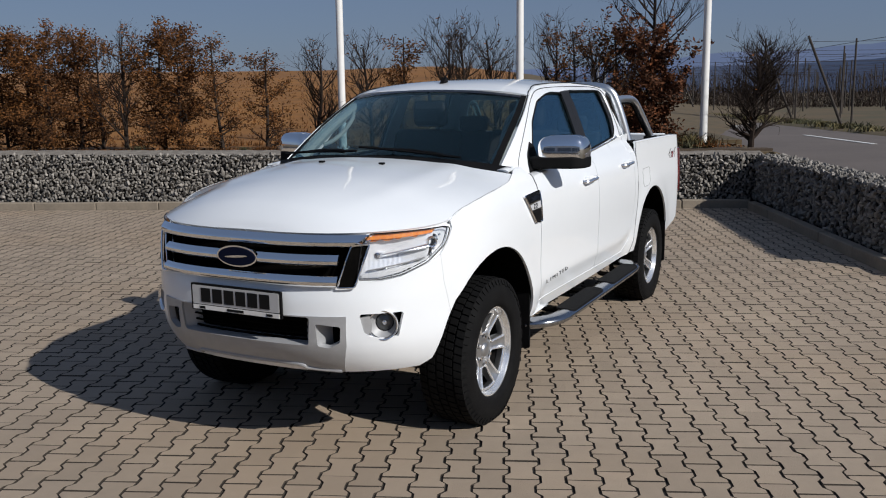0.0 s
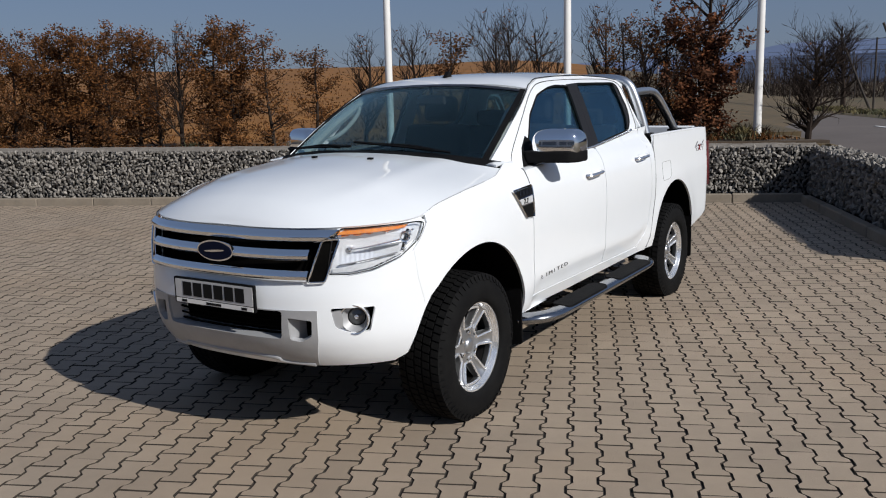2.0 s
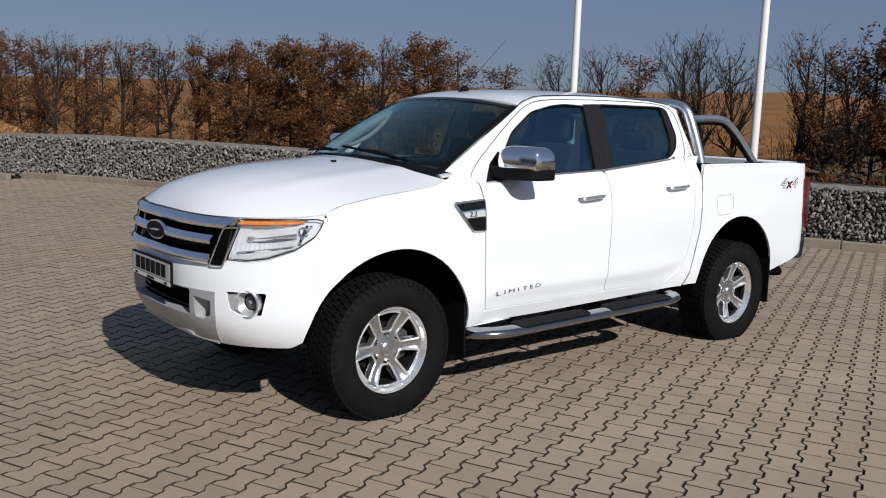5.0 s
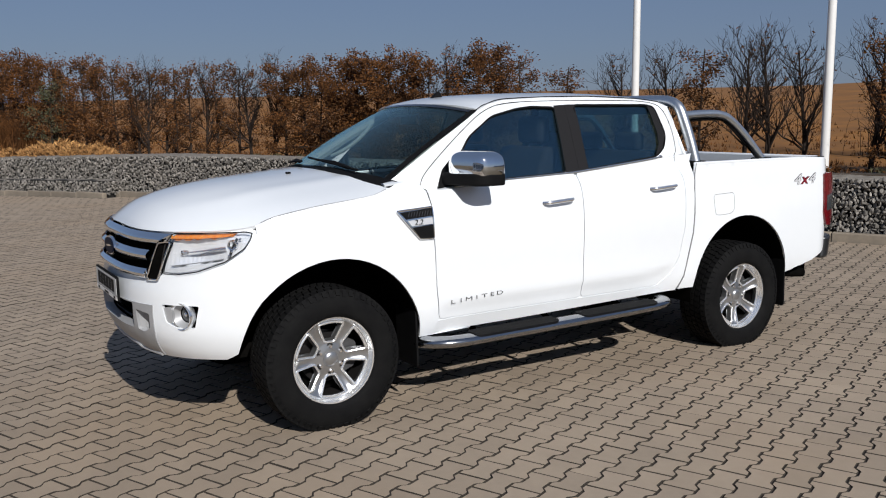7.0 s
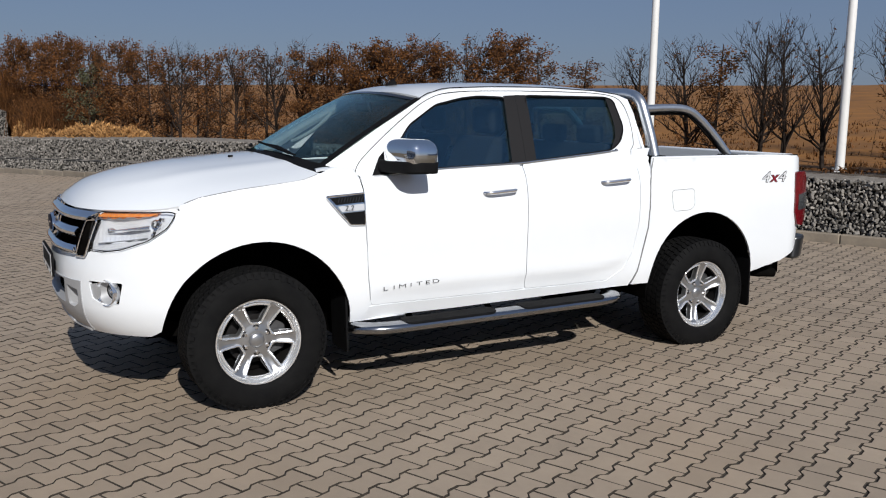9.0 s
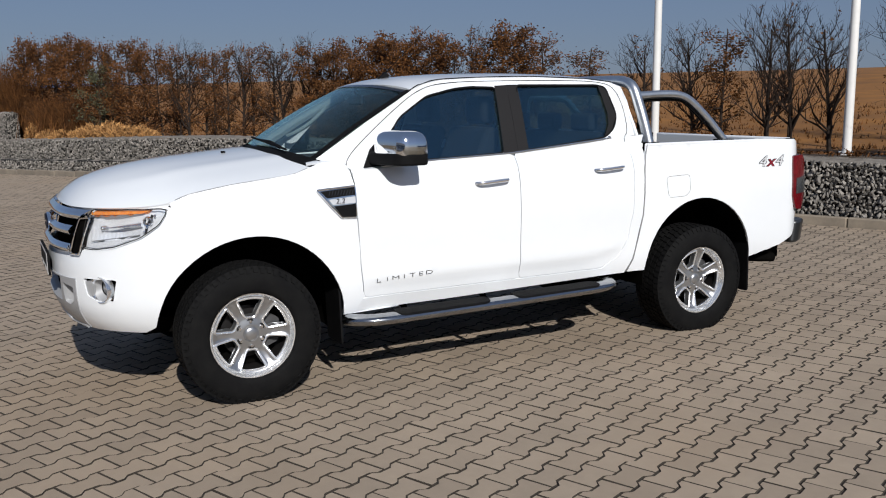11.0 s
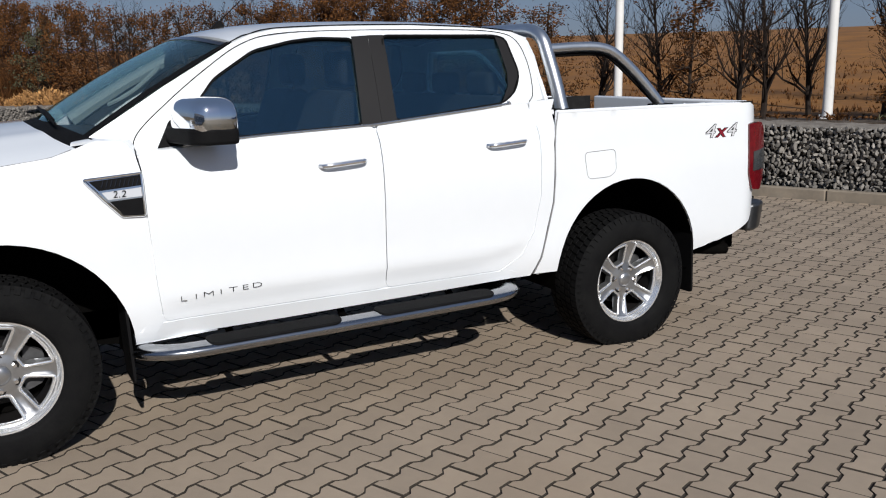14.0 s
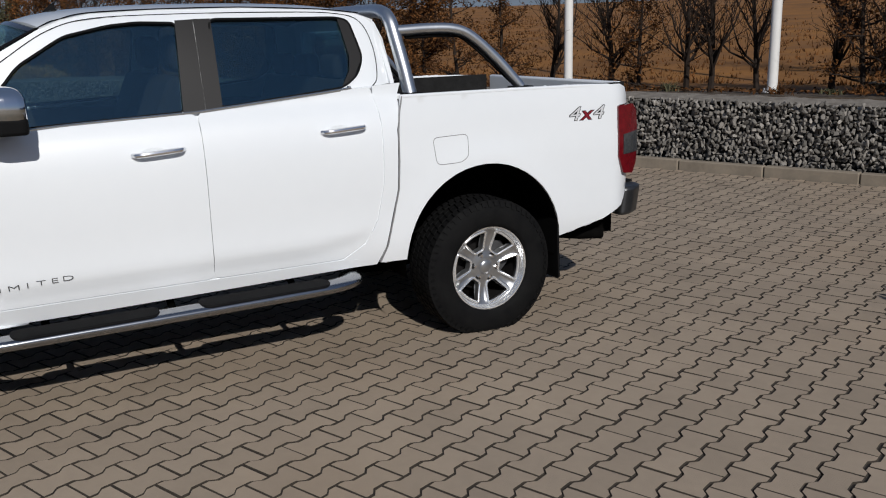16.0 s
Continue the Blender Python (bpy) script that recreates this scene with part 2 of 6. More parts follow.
def shell(ob, t, offset=-1.0):
    """Gives a panel its thickness."""
    s = ob.modifiers.new("thickness", "SOLIDIFY")
    s.thickness, s.offset = t, offset
    me = bpy.data.meshes.new_from_object(ob.evaluated_get(bpy.context.evaluated_depsgraph_get()))
    ob.modifiers.clear()
    ob.data = me
    me.set_sharp_from_angle(angle=radians(42))
    return ob


def soft(ob, w=0.006, n=2):
    b = ob.modifiers.new("edge", "BEVEL")
    b.width, b.segments, b.limit_method, b.angle_limit = w, n, "ANGLE", radians(40)
    return ob


def grid_bm(f, nu, nv, flip=False):
    bm = bmesh.new()
    vs = [[bm.verts.new(f(i / nu, j / nv)) for j in range(nv + 1)] for i in range(nu + 1)]
    for i in range(nu):
        for j in range(nv):
            q = [vs[i][j], vs[i + 1][j], vs[i + 1][j + 1], vs[i][j + 1]]
            bm.faces.new(q[::-1] if flip else q)
    return bm


def box_bm(lo, hi, bm=None, m=None):
    bm = bm or bmesh.new()
    c = [Vector((x, y, z)) for x in (lo[0], hi[0]) for y in (lo[1], hi[1]) for z in (lo[2], hi[2])]
    vs = [bm.verts.new(m @ p if m else p) for p in c]
    for q in ((0, 1, 3, 2), (4, 6, 7, 5), (0, 4, 5, 1), (2, 3, 7, 6), (0, 2, 6, 4), (1, 5, 7, 3)):
        bm.faces.new([vs[k] for k in q])
    return bm


def tube_bm(points, radii, sides=10, bm=None, caps=True, squash=1.0):
    """A round bar along the points."""
    bm = bm or bmesh.new()
    pts = [Vector(p) for p in points]
    radii = radii if isinstance(radii, (list, tuple)) else [radii] * len(pts)
    rings, ref = [], Vector((0, 0, 1))
    for k, p in enumerate(pts):
        d = (pts[min(k + 1, len(pts) - 1)] - pts[max(k - 1, 0)]).normalized()
        if abs(d.dot(ref)) > 0.95 and k == 0:
            ref = Vector((1, 0, 0))
        a = (ref - d * ref.dot(d)).normalized()
        ref = a
        b = d.cross(a)
        rings.append([bm.verts.new(p + (a * math.cos(t) * squash + b * math.sin(t)) * radii[k]) for t in [2 * math.pi * q / sides for q in range(sides)]])
    for r0, r1 in zip(rings, rings[1:]):
        for q in range(sides):
            bm.faces.new((r0[q], r0[(q + 1) % sides], r1[(q + 1) % sides], r1[q]))
    if caps:
        bm.faces.new(rings[0][::-1])
        bm.faces.new(rings[-1])
    return bm


def curve_pts(pts, n=6):
    """A smooth line through the points."""
    p = [Vector(q) for q in pts]
    p = [p[0] * 2 - p[1]] + p + [p[-1] * 2 - p[-2]]
    out = []
    for k in range(1, len(p) - 2):
        for i in range(n):
            t = i / n
            a, b, c, d = p[k - 1], p[k], p[k + 1], p[k + 2]
            out.append(0.5 * ((2 * b) + (c - a) * t + (2 * a - 5 * b + 4 * c - d) * t * t + (3 * b - a - 3 * c + d) * t ** 3))
    return out + [p[-2]]


def prism_bm(poly, f, depth, bm=None):
    """A plate with the outline poly (pairs), put in place by f(a, b, c) with c from 0 to depth."""
    bm = bm or bmesh.new()
    top = [bm.verts.new(f(a, b, depth)) for a, b in poly]
    low = [bm.verts.new(f(a, b, 0.0)) for a, b in poly]
    bm.faces.new(top)
    bm.faces.new(low[::-1])
    for k in range(len(poly)):
        j = (k + 1) % len(poly)
        bm.faces.new((low[k], low[j], top[j], top[k]))
    return bm


def lathe_bm(profile, f, n=48, bm=None):
    """Turns a profile of (radius, along) round an axis; f(a, b, c) puts it in place with c along the axis."""
    bm = bm or bmesh.new()
    rings = [[bm.verts.new(f(r * math.cos(t), r * math.sin(t), h)) for t in [2 * math.pi * q / n for q in range(n)]] for r, h in profile]
    for r0, r1 in zip(rings, rings[1:]):
        for q in range(n):
            bm.faces.new((r0[q], r0[(q + 1) % n], r1[(q + 1) % n], r1[q]))
    return bm


def holder(name, label, category, at=(0, 0, 0), group="", kind=""):
    return tagged(new(name), label, category, group, kind) if at == (0, 0, 0) else _placed(name, label, category, at, group, kind)


def _placed(name, label, category, at, group, kind):
    ob = tagged(new(name), label, category, group, kind)
    ob.location = at
    return ob


def letters(name, text, size, m, mat, parent, depth=0.003, label="", shear=0.0, wide=1.0, offset=0.0):
    c = bpy.data.curves.new(name, "FONT")
    c.body, c.size, c.extrude, c.shear, c.align_x, c.align_y = text, size, depth, shear, "CENTER", "CENTER"
    c.space_character, c.offset = wide, offset
    tmp = new("lettering_source", c)
    me = bpy.data.meshes.new_from_object(tmp.evaluated_get(bpy.context.evaluated_depsgraph_get()))
    bpy.data.objects.remove(tmp)
    me.materials.clear()
    me.materials.append(mat)
    me.transform(m)
    ob = new(name, me)
    ob.parent = parent
    return tagged(ob, label)


def lerp(tab, x):
    """Smooth table look-up."""
    if x <= tab[0][0]:
        return tab[0][1]
    for (a, p), (b, q) in zip(tab, tab[1:]):
        if x <= b:
            t = (x - a) / (b - a)
            return p + (q - p) * t
    return tab[-1][1]

# ---- ground, road, distance ----
WALL_V, WALL_U, TOP = 8.75, 4.62, 0.815         # faces of the back and side wall, their top


def terrain(u, v):
    p = yard(u, v)
    az = math.degrees(math.atan2(-(p.x - 4), p.y + 2))
    inside = v < 8.95 and (u < 4.9 or (u < 6.4 and v < 3.2))
    if inside:
        return -0.07
    if v < 3.3:
        return -0.07 + 0.67 * min(1.0, max(0.0, (u - 6.4) / 3.0))
    if v < 8.95:
        return 0.6
    base = 0.6 if u > 5.2 else 0.8
    d = max(0.0, v - 12.5)
    turn = min(1.0, max(0.0, (az - 8) / 22))
    turn = turn * turn * (3 - 2 * turn)
    s = 0.0405 + 0.007 * min(1.0, max(0.0, (az - 45) / 35))
    ridge = 190 * (1 - math.exp(-d / 190)) * 1.5
    return base + turn * s * ridge + 0.25 * turn * noise.noise((u * 0.03, v * 0.03, 0)) * min(1, d / 30)


def spaced(stops):
    out = []
    for (a, n), (b, _) in zip(stops, stops[1:]):
        out += [a + (b - a) * k / n for k in range(n)]
    return out + [stops[-1][0]]


GU = spaced([(-2600, 6), (-600, 8), (-120, 10), (-30, 16), (2.0, 2), (4.86, 1), (4.94, 2), (6.36, 1), (6.44, 6), (14, 10), (60, 8), (400, 5), (2600, 1)])
GV = spaced([(-2600, 5), (-200, 6), (-20, 8), (3.16, 1), (3.24, 5), (8.91, 1), (8.99, 6), (14, 12), (60, 12), (200, 8), (600, 6), (2600, 1)])
gv = [yard(u, v, terrain(u, v)) for u in GU for v in GV]
nv = len(GV)
gf = [(i * nv + j, (i + 1) * nv + j, (i + 1) * nv + j + 1, i * nv + j + 1) for i in range(len(GU) - 1) for j in range(nv - 1)]
ground = raw("ground", gv, gf, FIELD, angle=20)
ground.data.materials.append(VERGE)
ground.data.polygons.foreach_set("material_index", [1 if GV[j] < 8.9 or GU[i] > 1.9 else 0 for i in range(len(GU) - 1) for j in range(nv - 1)])
tagged(ground, "dry orange-brown stubble field rising behind the hedge", "ground", kind="structure")

bed = tagged(part("planting_bed", grid_bm(lambda a, b: yard(-60 + a * 64.95, 9.10 + b * 2.5, 0.845 + 0.05 * noise.noise((a * 90, b * 5, 3)) - 0.10 * b), 90, 6), SOIL),
             "dark soil planting bed with dead leaves behind the wall", "bed", kind="structure")
shell(bed, 0.08, -1)
verge = tagged(part("verge", grid_bm(lambda a, b: yard(5.0 + b * 0.32, 3.4 + a * 60, 0.62 + 0.03 * noise.noise((a * 50, b * 3, 8))), 80, 5), GRAVEL),
               "narrow gravel verge between wall and road", "verge", kind="structure")
shell(verge, 0.12, 0.0)
rough = tagged(part("rough_grass", grid_bm(lambda a, b: yard(1.7 + b * 3.4 + 0.15 * noise.noise((a * 30, 0, 5)), 11.5 + a * 70, terrain(1.7 + b * 3.4, 11.5 + a * 70) + 0.06 + 0.04 * noise.noise((a * 60, b * 4, 8))), 70, 8), VERGE),
               "dry brown rough grass strip between field and road", "grass", kind="structure")
shell(rough, 0.1, -1)
far_verge = tagged(part("far_verge", grid_bm(lambda a, b: yard(9.62 + b * b * 90, 3.35 + a * 150, 0.640 + 0.06 * math.sin(min(1.0, b * 8) * 3.14) + 0.9 * b * b + 0.05 * min(1.0, b * 5) * noise.noise((a * 40, b * 5, 2))), 90, 24), FAR_FIELD),
                   "dull brown-green field beyond the road", "field", kind="structure")
shell(far_verge, 0.02, 0.0)
road = tagged(part("road", grid_bm(lambda a, b: yard(5.30 + b * 4.4, 3.35 + a * 150, 0.655 + 0.03 * math.sin(b * math.pi)), 60, 6), ASPHALT),
              "grey asphalt country road with worn white dashes", "road", kind="structure")
shell(road, 0.1, -1)
for k in range(14):
    s = 2.6 + k * 10.2
    dash = part("road_line", box_bm((0, 0, 0), (0.12, 4.0, 0.006)), WHITE_LINE, road)
    dash.location, dash.rotation_euler = yard(7.86, s, 0.688), (0, 0, YAW)


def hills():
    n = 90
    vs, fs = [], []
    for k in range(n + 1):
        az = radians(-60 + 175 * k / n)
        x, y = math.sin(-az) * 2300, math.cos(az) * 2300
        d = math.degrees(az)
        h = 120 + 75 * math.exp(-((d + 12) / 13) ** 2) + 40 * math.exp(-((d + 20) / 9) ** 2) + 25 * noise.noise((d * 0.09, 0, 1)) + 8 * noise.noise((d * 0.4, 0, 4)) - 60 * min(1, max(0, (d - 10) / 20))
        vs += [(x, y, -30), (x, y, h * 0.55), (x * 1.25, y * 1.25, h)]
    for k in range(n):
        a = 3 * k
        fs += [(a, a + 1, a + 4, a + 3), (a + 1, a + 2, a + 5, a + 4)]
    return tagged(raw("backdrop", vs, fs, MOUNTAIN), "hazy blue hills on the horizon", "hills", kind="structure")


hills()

# ---- kerbs and walls (their stones come last) ----
yard_base = tagged(part("pavement", grid_bm(lambda a, b: yard(-40 + 46.4 * a, -14 + 22.62 * b, -0.008), 58, 4), JOINT),
                   "beige interlocking concrete paving with dark joints", "paving", kind="structure")


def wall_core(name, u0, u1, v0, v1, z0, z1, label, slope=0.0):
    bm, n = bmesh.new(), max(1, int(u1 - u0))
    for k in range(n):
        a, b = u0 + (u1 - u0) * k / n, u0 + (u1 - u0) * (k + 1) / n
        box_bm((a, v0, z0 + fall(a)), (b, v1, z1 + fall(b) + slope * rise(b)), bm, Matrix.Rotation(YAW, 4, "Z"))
    # dark box behind the stones, so their gaps read as shaded
    ob = part(name, bm, CORE_SHADE)
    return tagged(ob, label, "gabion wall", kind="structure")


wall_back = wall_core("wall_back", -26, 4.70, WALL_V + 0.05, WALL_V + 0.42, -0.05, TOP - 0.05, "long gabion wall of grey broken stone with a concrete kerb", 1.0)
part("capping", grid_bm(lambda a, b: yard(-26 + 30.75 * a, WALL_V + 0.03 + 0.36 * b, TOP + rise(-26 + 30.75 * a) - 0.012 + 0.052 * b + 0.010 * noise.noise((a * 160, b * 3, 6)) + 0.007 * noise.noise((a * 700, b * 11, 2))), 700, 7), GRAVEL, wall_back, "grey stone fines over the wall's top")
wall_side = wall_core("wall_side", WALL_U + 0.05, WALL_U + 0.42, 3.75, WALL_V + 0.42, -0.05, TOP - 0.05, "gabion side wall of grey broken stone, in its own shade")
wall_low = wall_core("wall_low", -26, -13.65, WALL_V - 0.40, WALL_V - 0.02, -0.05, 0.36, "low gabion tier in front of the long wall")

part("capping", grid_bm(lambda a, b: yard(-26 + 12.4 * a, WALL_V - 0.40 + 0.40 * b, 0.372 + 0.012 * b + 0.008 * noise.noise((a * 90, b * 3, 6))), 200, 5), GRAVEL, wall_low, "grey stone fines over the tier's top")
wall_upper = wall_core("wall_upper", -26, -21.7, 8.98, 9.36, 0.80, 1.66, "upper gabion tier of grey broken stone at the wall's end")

# ---- showroom that closes the yard on the camera's side ----
def showroom():
    """A low white hall with a glazed front, facing the yard."""
    m = Matrix.Rotation(YAW, 4, "Z")
    hall = holder("showroom", "low white-clad hall with a glazed front", "building")
    front_wall = box_bm((-12.0, -17.4, -0.05), (16.0, -17.0, 0.5), m=m)
    for k in range(8):
        box_bm((-12.0 + 4.0 * k - (0.0 if k == 0 else 0.25), -17.4, 0.5), (-12.0 + 4.0 * k + (0.0 if k == 7 else 0.25), -17.0, 2.9), front_wall, m)
    box_bm((-12.0, -17.4, 2.9), (16.0, -17.0, 4.4), front_wall, m)
    part("wall", front_wall, CLADDING, hall)
    part("wall", box_bm((-12.0, -28.0, -0.05), (-11.6, -17.4, 4.4), m=m), CLADDING, hall)
    part("wall", box_bm((15.6, -28.0, -0.05), (16.0, -17.4, 4.4), m=m), CLADDING, hall)
    part("roof", box_bm((-12.3, -28.2, 4.4), (16.3, -16.7, 4.55), m=m), CLADDING, hall)
    for k in range(7):
        part("window", box_bm((-11.75 + 4.0 * k, -17.25, 0.5), (-8.25 + 4.0 * k, -17.22, 2.9), m=m), SHOPGLASS, hall)


showroom()

# ---- flag poles ----
def flag_pole():
    h = holder("flag_pole", "tall white painted steel flag pole behind the wall", "flag pole", group="flag poles")
    part("shaft", tube_bm([(0, 0, 0.0), (0, 0, 3), (0, 0, 7.5)], [0.062, 0.056, 0.045], 20), POLE, h)
    part("base_plate", prism_bm([(0.11 * math.cos(a), 0.11 * math.sin(a)) for a in [radians(45 * k) for k in range(8)]], lambda a, b, c: Vector((a, b, c)), 0.014), POLE, h)
    for k in range(4):
        a = radians(45 + 90 * k)
        part("bolt", tube_bm([(0.09 * math.cos(a), 0.09 * math.sin(a), 0.0), (0.09 * math.cos(a), 0.09 * math.sin(a), 0.05)], 0.014, 6), SATIN, h)
    return h


first_pole = flag_pole()
POLES = ((1.114, 9.81), (-1.814, 9.91), (4.048, 9.80))
first_pole.location = yard(*POLES[0], 0.84)
for u, v in POLES[1:]:
    copy_thing(first_pole, Matrix.Translation(yard(u, v, 0.84)))

# ---- trees of the hedge ----
def limb(bm, p, d, length, r, level, rng, ends, up=0.25, wander=0.5):
    """One branch with its side branches; ends collects points along the twigs."""
    n = 4 if level else 6
    pts, rad = [p.copy()], [r]
    for k in range(n):
        d = (d + Vector((rng.uniform(-1, 1), rng.uniform(-1, 1), rng.uniform(-1, 1))) * wander * 0.35 + Vector((0, 0, up * 0.3))).normalized()
        p = p + d * length / n
        pts.append(p.copy())
        rad.append(r * (1 - 0.75 * (k + 1) / n))
    tube_bm(pts, rad, 6 if r > 0.015 else 4 if r > 0.006 else 3, bm, caps=False)
    if level >= 2:
        ends.extend(pts[1:])
    return pts, rad, d


def branch_tree(seed, height, spread, limbs, twigs, leaning=0.3, trunk_r=0.035, low=0.12, taper=0.65, rise=0.5):
    rng = random.Random(seed)
    bm, ends = bmesh.new(), []
    pts, rad, _ = limb(bm, Vector((0, 0, -0.1)), Vector((0, 0, 1)), height * 0.95, trunk_r, 0, rng, ends, 0.6, 0.25)
    for k in range(limbs):
        f = low + (0.95 - low) * (k + rng.random()) / limbs
        i = min(len(pts) - 2, int(f * (len(pts) - 1)))
        base = pts[i].lerp(pts[i + 1], f * (len(pts) - 1) - i)
        a = rng.uniform(0, 2 * math.pi)
        d = Vector((math.cos(a), math.sin(a), leaning + rng.uniform(-0.2, 0.5))).normalized()
        ln = spread * (0.5 + taper - taper * f) * rng.uniform(0.7, 1.15)
        bp, br, bd = limb(bm, base, d, ln, max(0.006, rad[i] * 0.5), 1, rng, ends, rise, 0.5 if taper < 0.3 else 0.85)
        for q in range(twigs):
            j = rng.randint(1, len(bp) - 1)
            td = (bd + Vector((rng.uniform(-1, 1), rng.uniform(-1, 1), rng.uniform(-0.4, 1)))).normalized()
            tp, tr, tdd = limb(bm, bp[j], td, ln * rng.uniform(0.3, 0.6), max(0.004, br[j] * 0.55), 2, rng, ends, 0.4, 0.8)
            for w in range(2):
                sd = (tdd + Vector((rng.uniform(-1, 1), rng.uniform(-1, 1), rng.uniform(-0.5, 0.8)))).normalized()
                limb(bm, tp[rng.randint(1, len(tp) - 1)], sd, ln * rng.uniform(0.15, 0.3), 0.0035, 3, rng, ends, 0.3, 0.8)
    return bm, ends


def leaf_mesh(name, ends, count, seed, size, scatter, mat, parent, label, keep=lambda p: True):
    rng = random.Random(seed)
    vs, fs = [], []
    while len(fs) < count * 2:
        p = rng.choice(ends) + Vector((rng.gauss(0, scatter), rng.gauss(0, scatter), rng.gauss(0, scatter)))
        if not keep(p):
            continue
        m = Euler((rng.uniform(0, 6.3), rng.uniform(0, 6.3), rng.uniform(0, 6.3))).to_matrix()
        s = size * rng.uniform(0.6, 1.25)
        k = len(vs)
        for q in ((0, -s, 0), (s * 0.42, -s * 0.1, s * 0.18), (0, s, 0.1 * s), (-s * 0.42, 0, s * 0.18)):
            vs.append(p + m @ Vector(q))
        fs += [(k, k + 1, k + 2), (k, k + 2, k + 3)]
    return raw(name, vs, fs, mat, parent, label, angle=180)


def hornbeam(seed, height, spread, leaves, label, thin=False):
    h = holder("hornbeam", label, "tree", group="hedge trees")
    bm, ends = branch_tree(seed, height, spread, 38 if not thin else 28, 6, 0.05, 0.034, 0.03, 0.15, 0.15)
    part("trunk", bm, BARK, h, recalc=False)
    leaf_mesh("crown", ends, int(leaves * 1.45), seed, 0.028, 0.05, LEAF, h, "withered brown leaves", lambda p: 0.02 < p.z < height * 1.02)
    return h


def bare_tree(seed, height, spread, label, limbs=16, twigs=6, trunk_r=0.035, leaves=60, leaning=0.8, low=0.15, rise=0.5, taper=0.65):
    h = holder("bare_tree", label, "tree", group="bare trees")
    bm, ends = branch_tree(seed, height, spread, limbs, twigs, leaning, trunk_r, low, taper, rise)
    part("trunk", bm, TWIG, h, recalc=False)
    leaf_mesh("crown", ends, leaves, seed, 0.03, 0.03, LEAF, h, "a few withered leaves")
    return h


dense = [hornbeam(11 + k, 2.15, 0.78, 4600, "hornbeam with dense withered brown leaves") for k in range(4)]
loose = [hornbeam(31 + k, 2.1, 0.68, 1500, "young hornbeam with sparse brown leaves", True) for k in range(3)]
bare = [bare_tree(51 + k, 2.0, 0.80, "leafless young tree with fine dark twigs", 26, 9, 0.042) for k in range(3)]
placed = set()


def plant(src, u, v, size, wide, turn):
    m = Matrix.Translation(yard(u, v, 0.82)) @ Matrix.Rotation(turn, 4, "Z") @ Matrix.Diagonal((wide, wide, size, 1))
    if src not in placed:
        placed.add(src)
        src.matrix_basis = m
    else:
        copy_thing(src, m @ Matrix.Diagonal((1 / src.scale.x, 1 / src.scale.y, 1 / src.scale.z, 1)))


HEDGE = [(-22.6, "d"), (-21.7, "d"), (-20.8, "d"), (-19.9, "d"), (-19.1, "d"), (-18.3, "d"), (-17.5, "l"), (-16.8, "d"), (-16.1, "l"), (-15.4, "l"), (-15.0, "l"), (-14.6, "l"), (-14.2, "b"), (-13.8, "l"), (-13.4, "l"),
         (-12.9, "l"), (-12.2, "b"), (-11.8, "l"), (-11.3, "l"), (-10.8, "b"), (-10.2, "b"), (-9.65, "d"), (-9.15, "l"), (-8.7, "d"), (-8.2, "d"), (-7.75, "d"), (-7.3, "d"), (-6.85, "d"), (-6.4, "d"), (-6.0, "l"),
         (-5.55, "b"), (-4.95, "d"), (-4.6, "d"), (-3.88, "l"), (-3.17, "l"), (-2.36, "b"), (-1.41, "b"), (-0.82, "l"), (-0.08, "b"), (0.25, "b"), (0.75, "b"), (1.62, "b"), (2.1, "l"), (2.45, "b"), (2.72, "l")]


def clipped(u):
    """Height to which the hedge is clipped, over the bed."""
    h = lerp([(-22, 3.1), (-20.5, 3.05), (-17.9, 2.80), (-16.6, 2.64), (-15.4, 2.50), (-14.3, 2.40), (-13.2, 2.32), (-12.3, 2.23), (-11.4, 2.17), (-9.7, 2.14), (-6, 2.10), (-5, 2.14), (-3.9, 2.08), (-3.6, 1.86), (-2.3, 1.84), (-1.4, 1.98), (-0.2, 2.12), (2, 2.12), (2.9, 2.0), (3.5, 2.1)], u)
    return h / 2.12


rng = random.Random(5)
kinds = {"d": dense, "l": loose, "b": bare}
for k, (u, kind) in enumerate(HEDGE):
    src = kinds[kind][k % len(kinds[kind])]
    plant(src, u, 10.06 + rng.uniform(-0.12, 0.12) + (0.38 if min(abs(u - p) for p, _ in POLES) < 0.75 else 0.0), clipped(u) * rng.uniform(0.97, 1.02), rng.uniform(0.92, 1.12), rng.uniform(0, 6.28))
bush = holder("copper_beech", "dense copper-brown leafy bush, wider above than below", "tree")
bm, ends = branch_tree(13, 1.72, 1.36, 52, 6, 0.30, 0.036, 0.05, -0.22, 0.12)
part("trunk", bm, BARK, bush, recalc=False)
leaf_mesh("crown", ends, 10500, 13, 0.040, 0.035, COPPER, bush, "withered copper leaves")
bush.matrix_basis = Matrix.Translation(yard(3.22, 10.10, 0.82))
corner_tree = bare_tree(77, 1.62, 1.30, "leafless dark tree with a wide tangled crown at the corner", 62, 11, 0.054, 20, 0.45, 0.14, 0.12, -0.10)
corner_tree.matrix_basis = Matrix.Translation(yard(4.85, 10.0, 0.78))
tall_tree = bare_tree(78, 4.6, 1.5, "tall leafless tree behind the hedge", 34, 9, 0.05, 10, 0.6, 0.35, 0.4)
tall_tree.matrix_basis = Matrix.Translation(yard(3.62, 12.4, 0.75))
road_tree = bare_tree(83, 3.3, 1.15, "crooked leafless tree on the far side of the road", 44, 10, 0.10, 10, 0.5, 0.22, 0.5)
road_tree.matrix_basis = Matrix.Translation(yard(10.75, 30.0, 0.66))

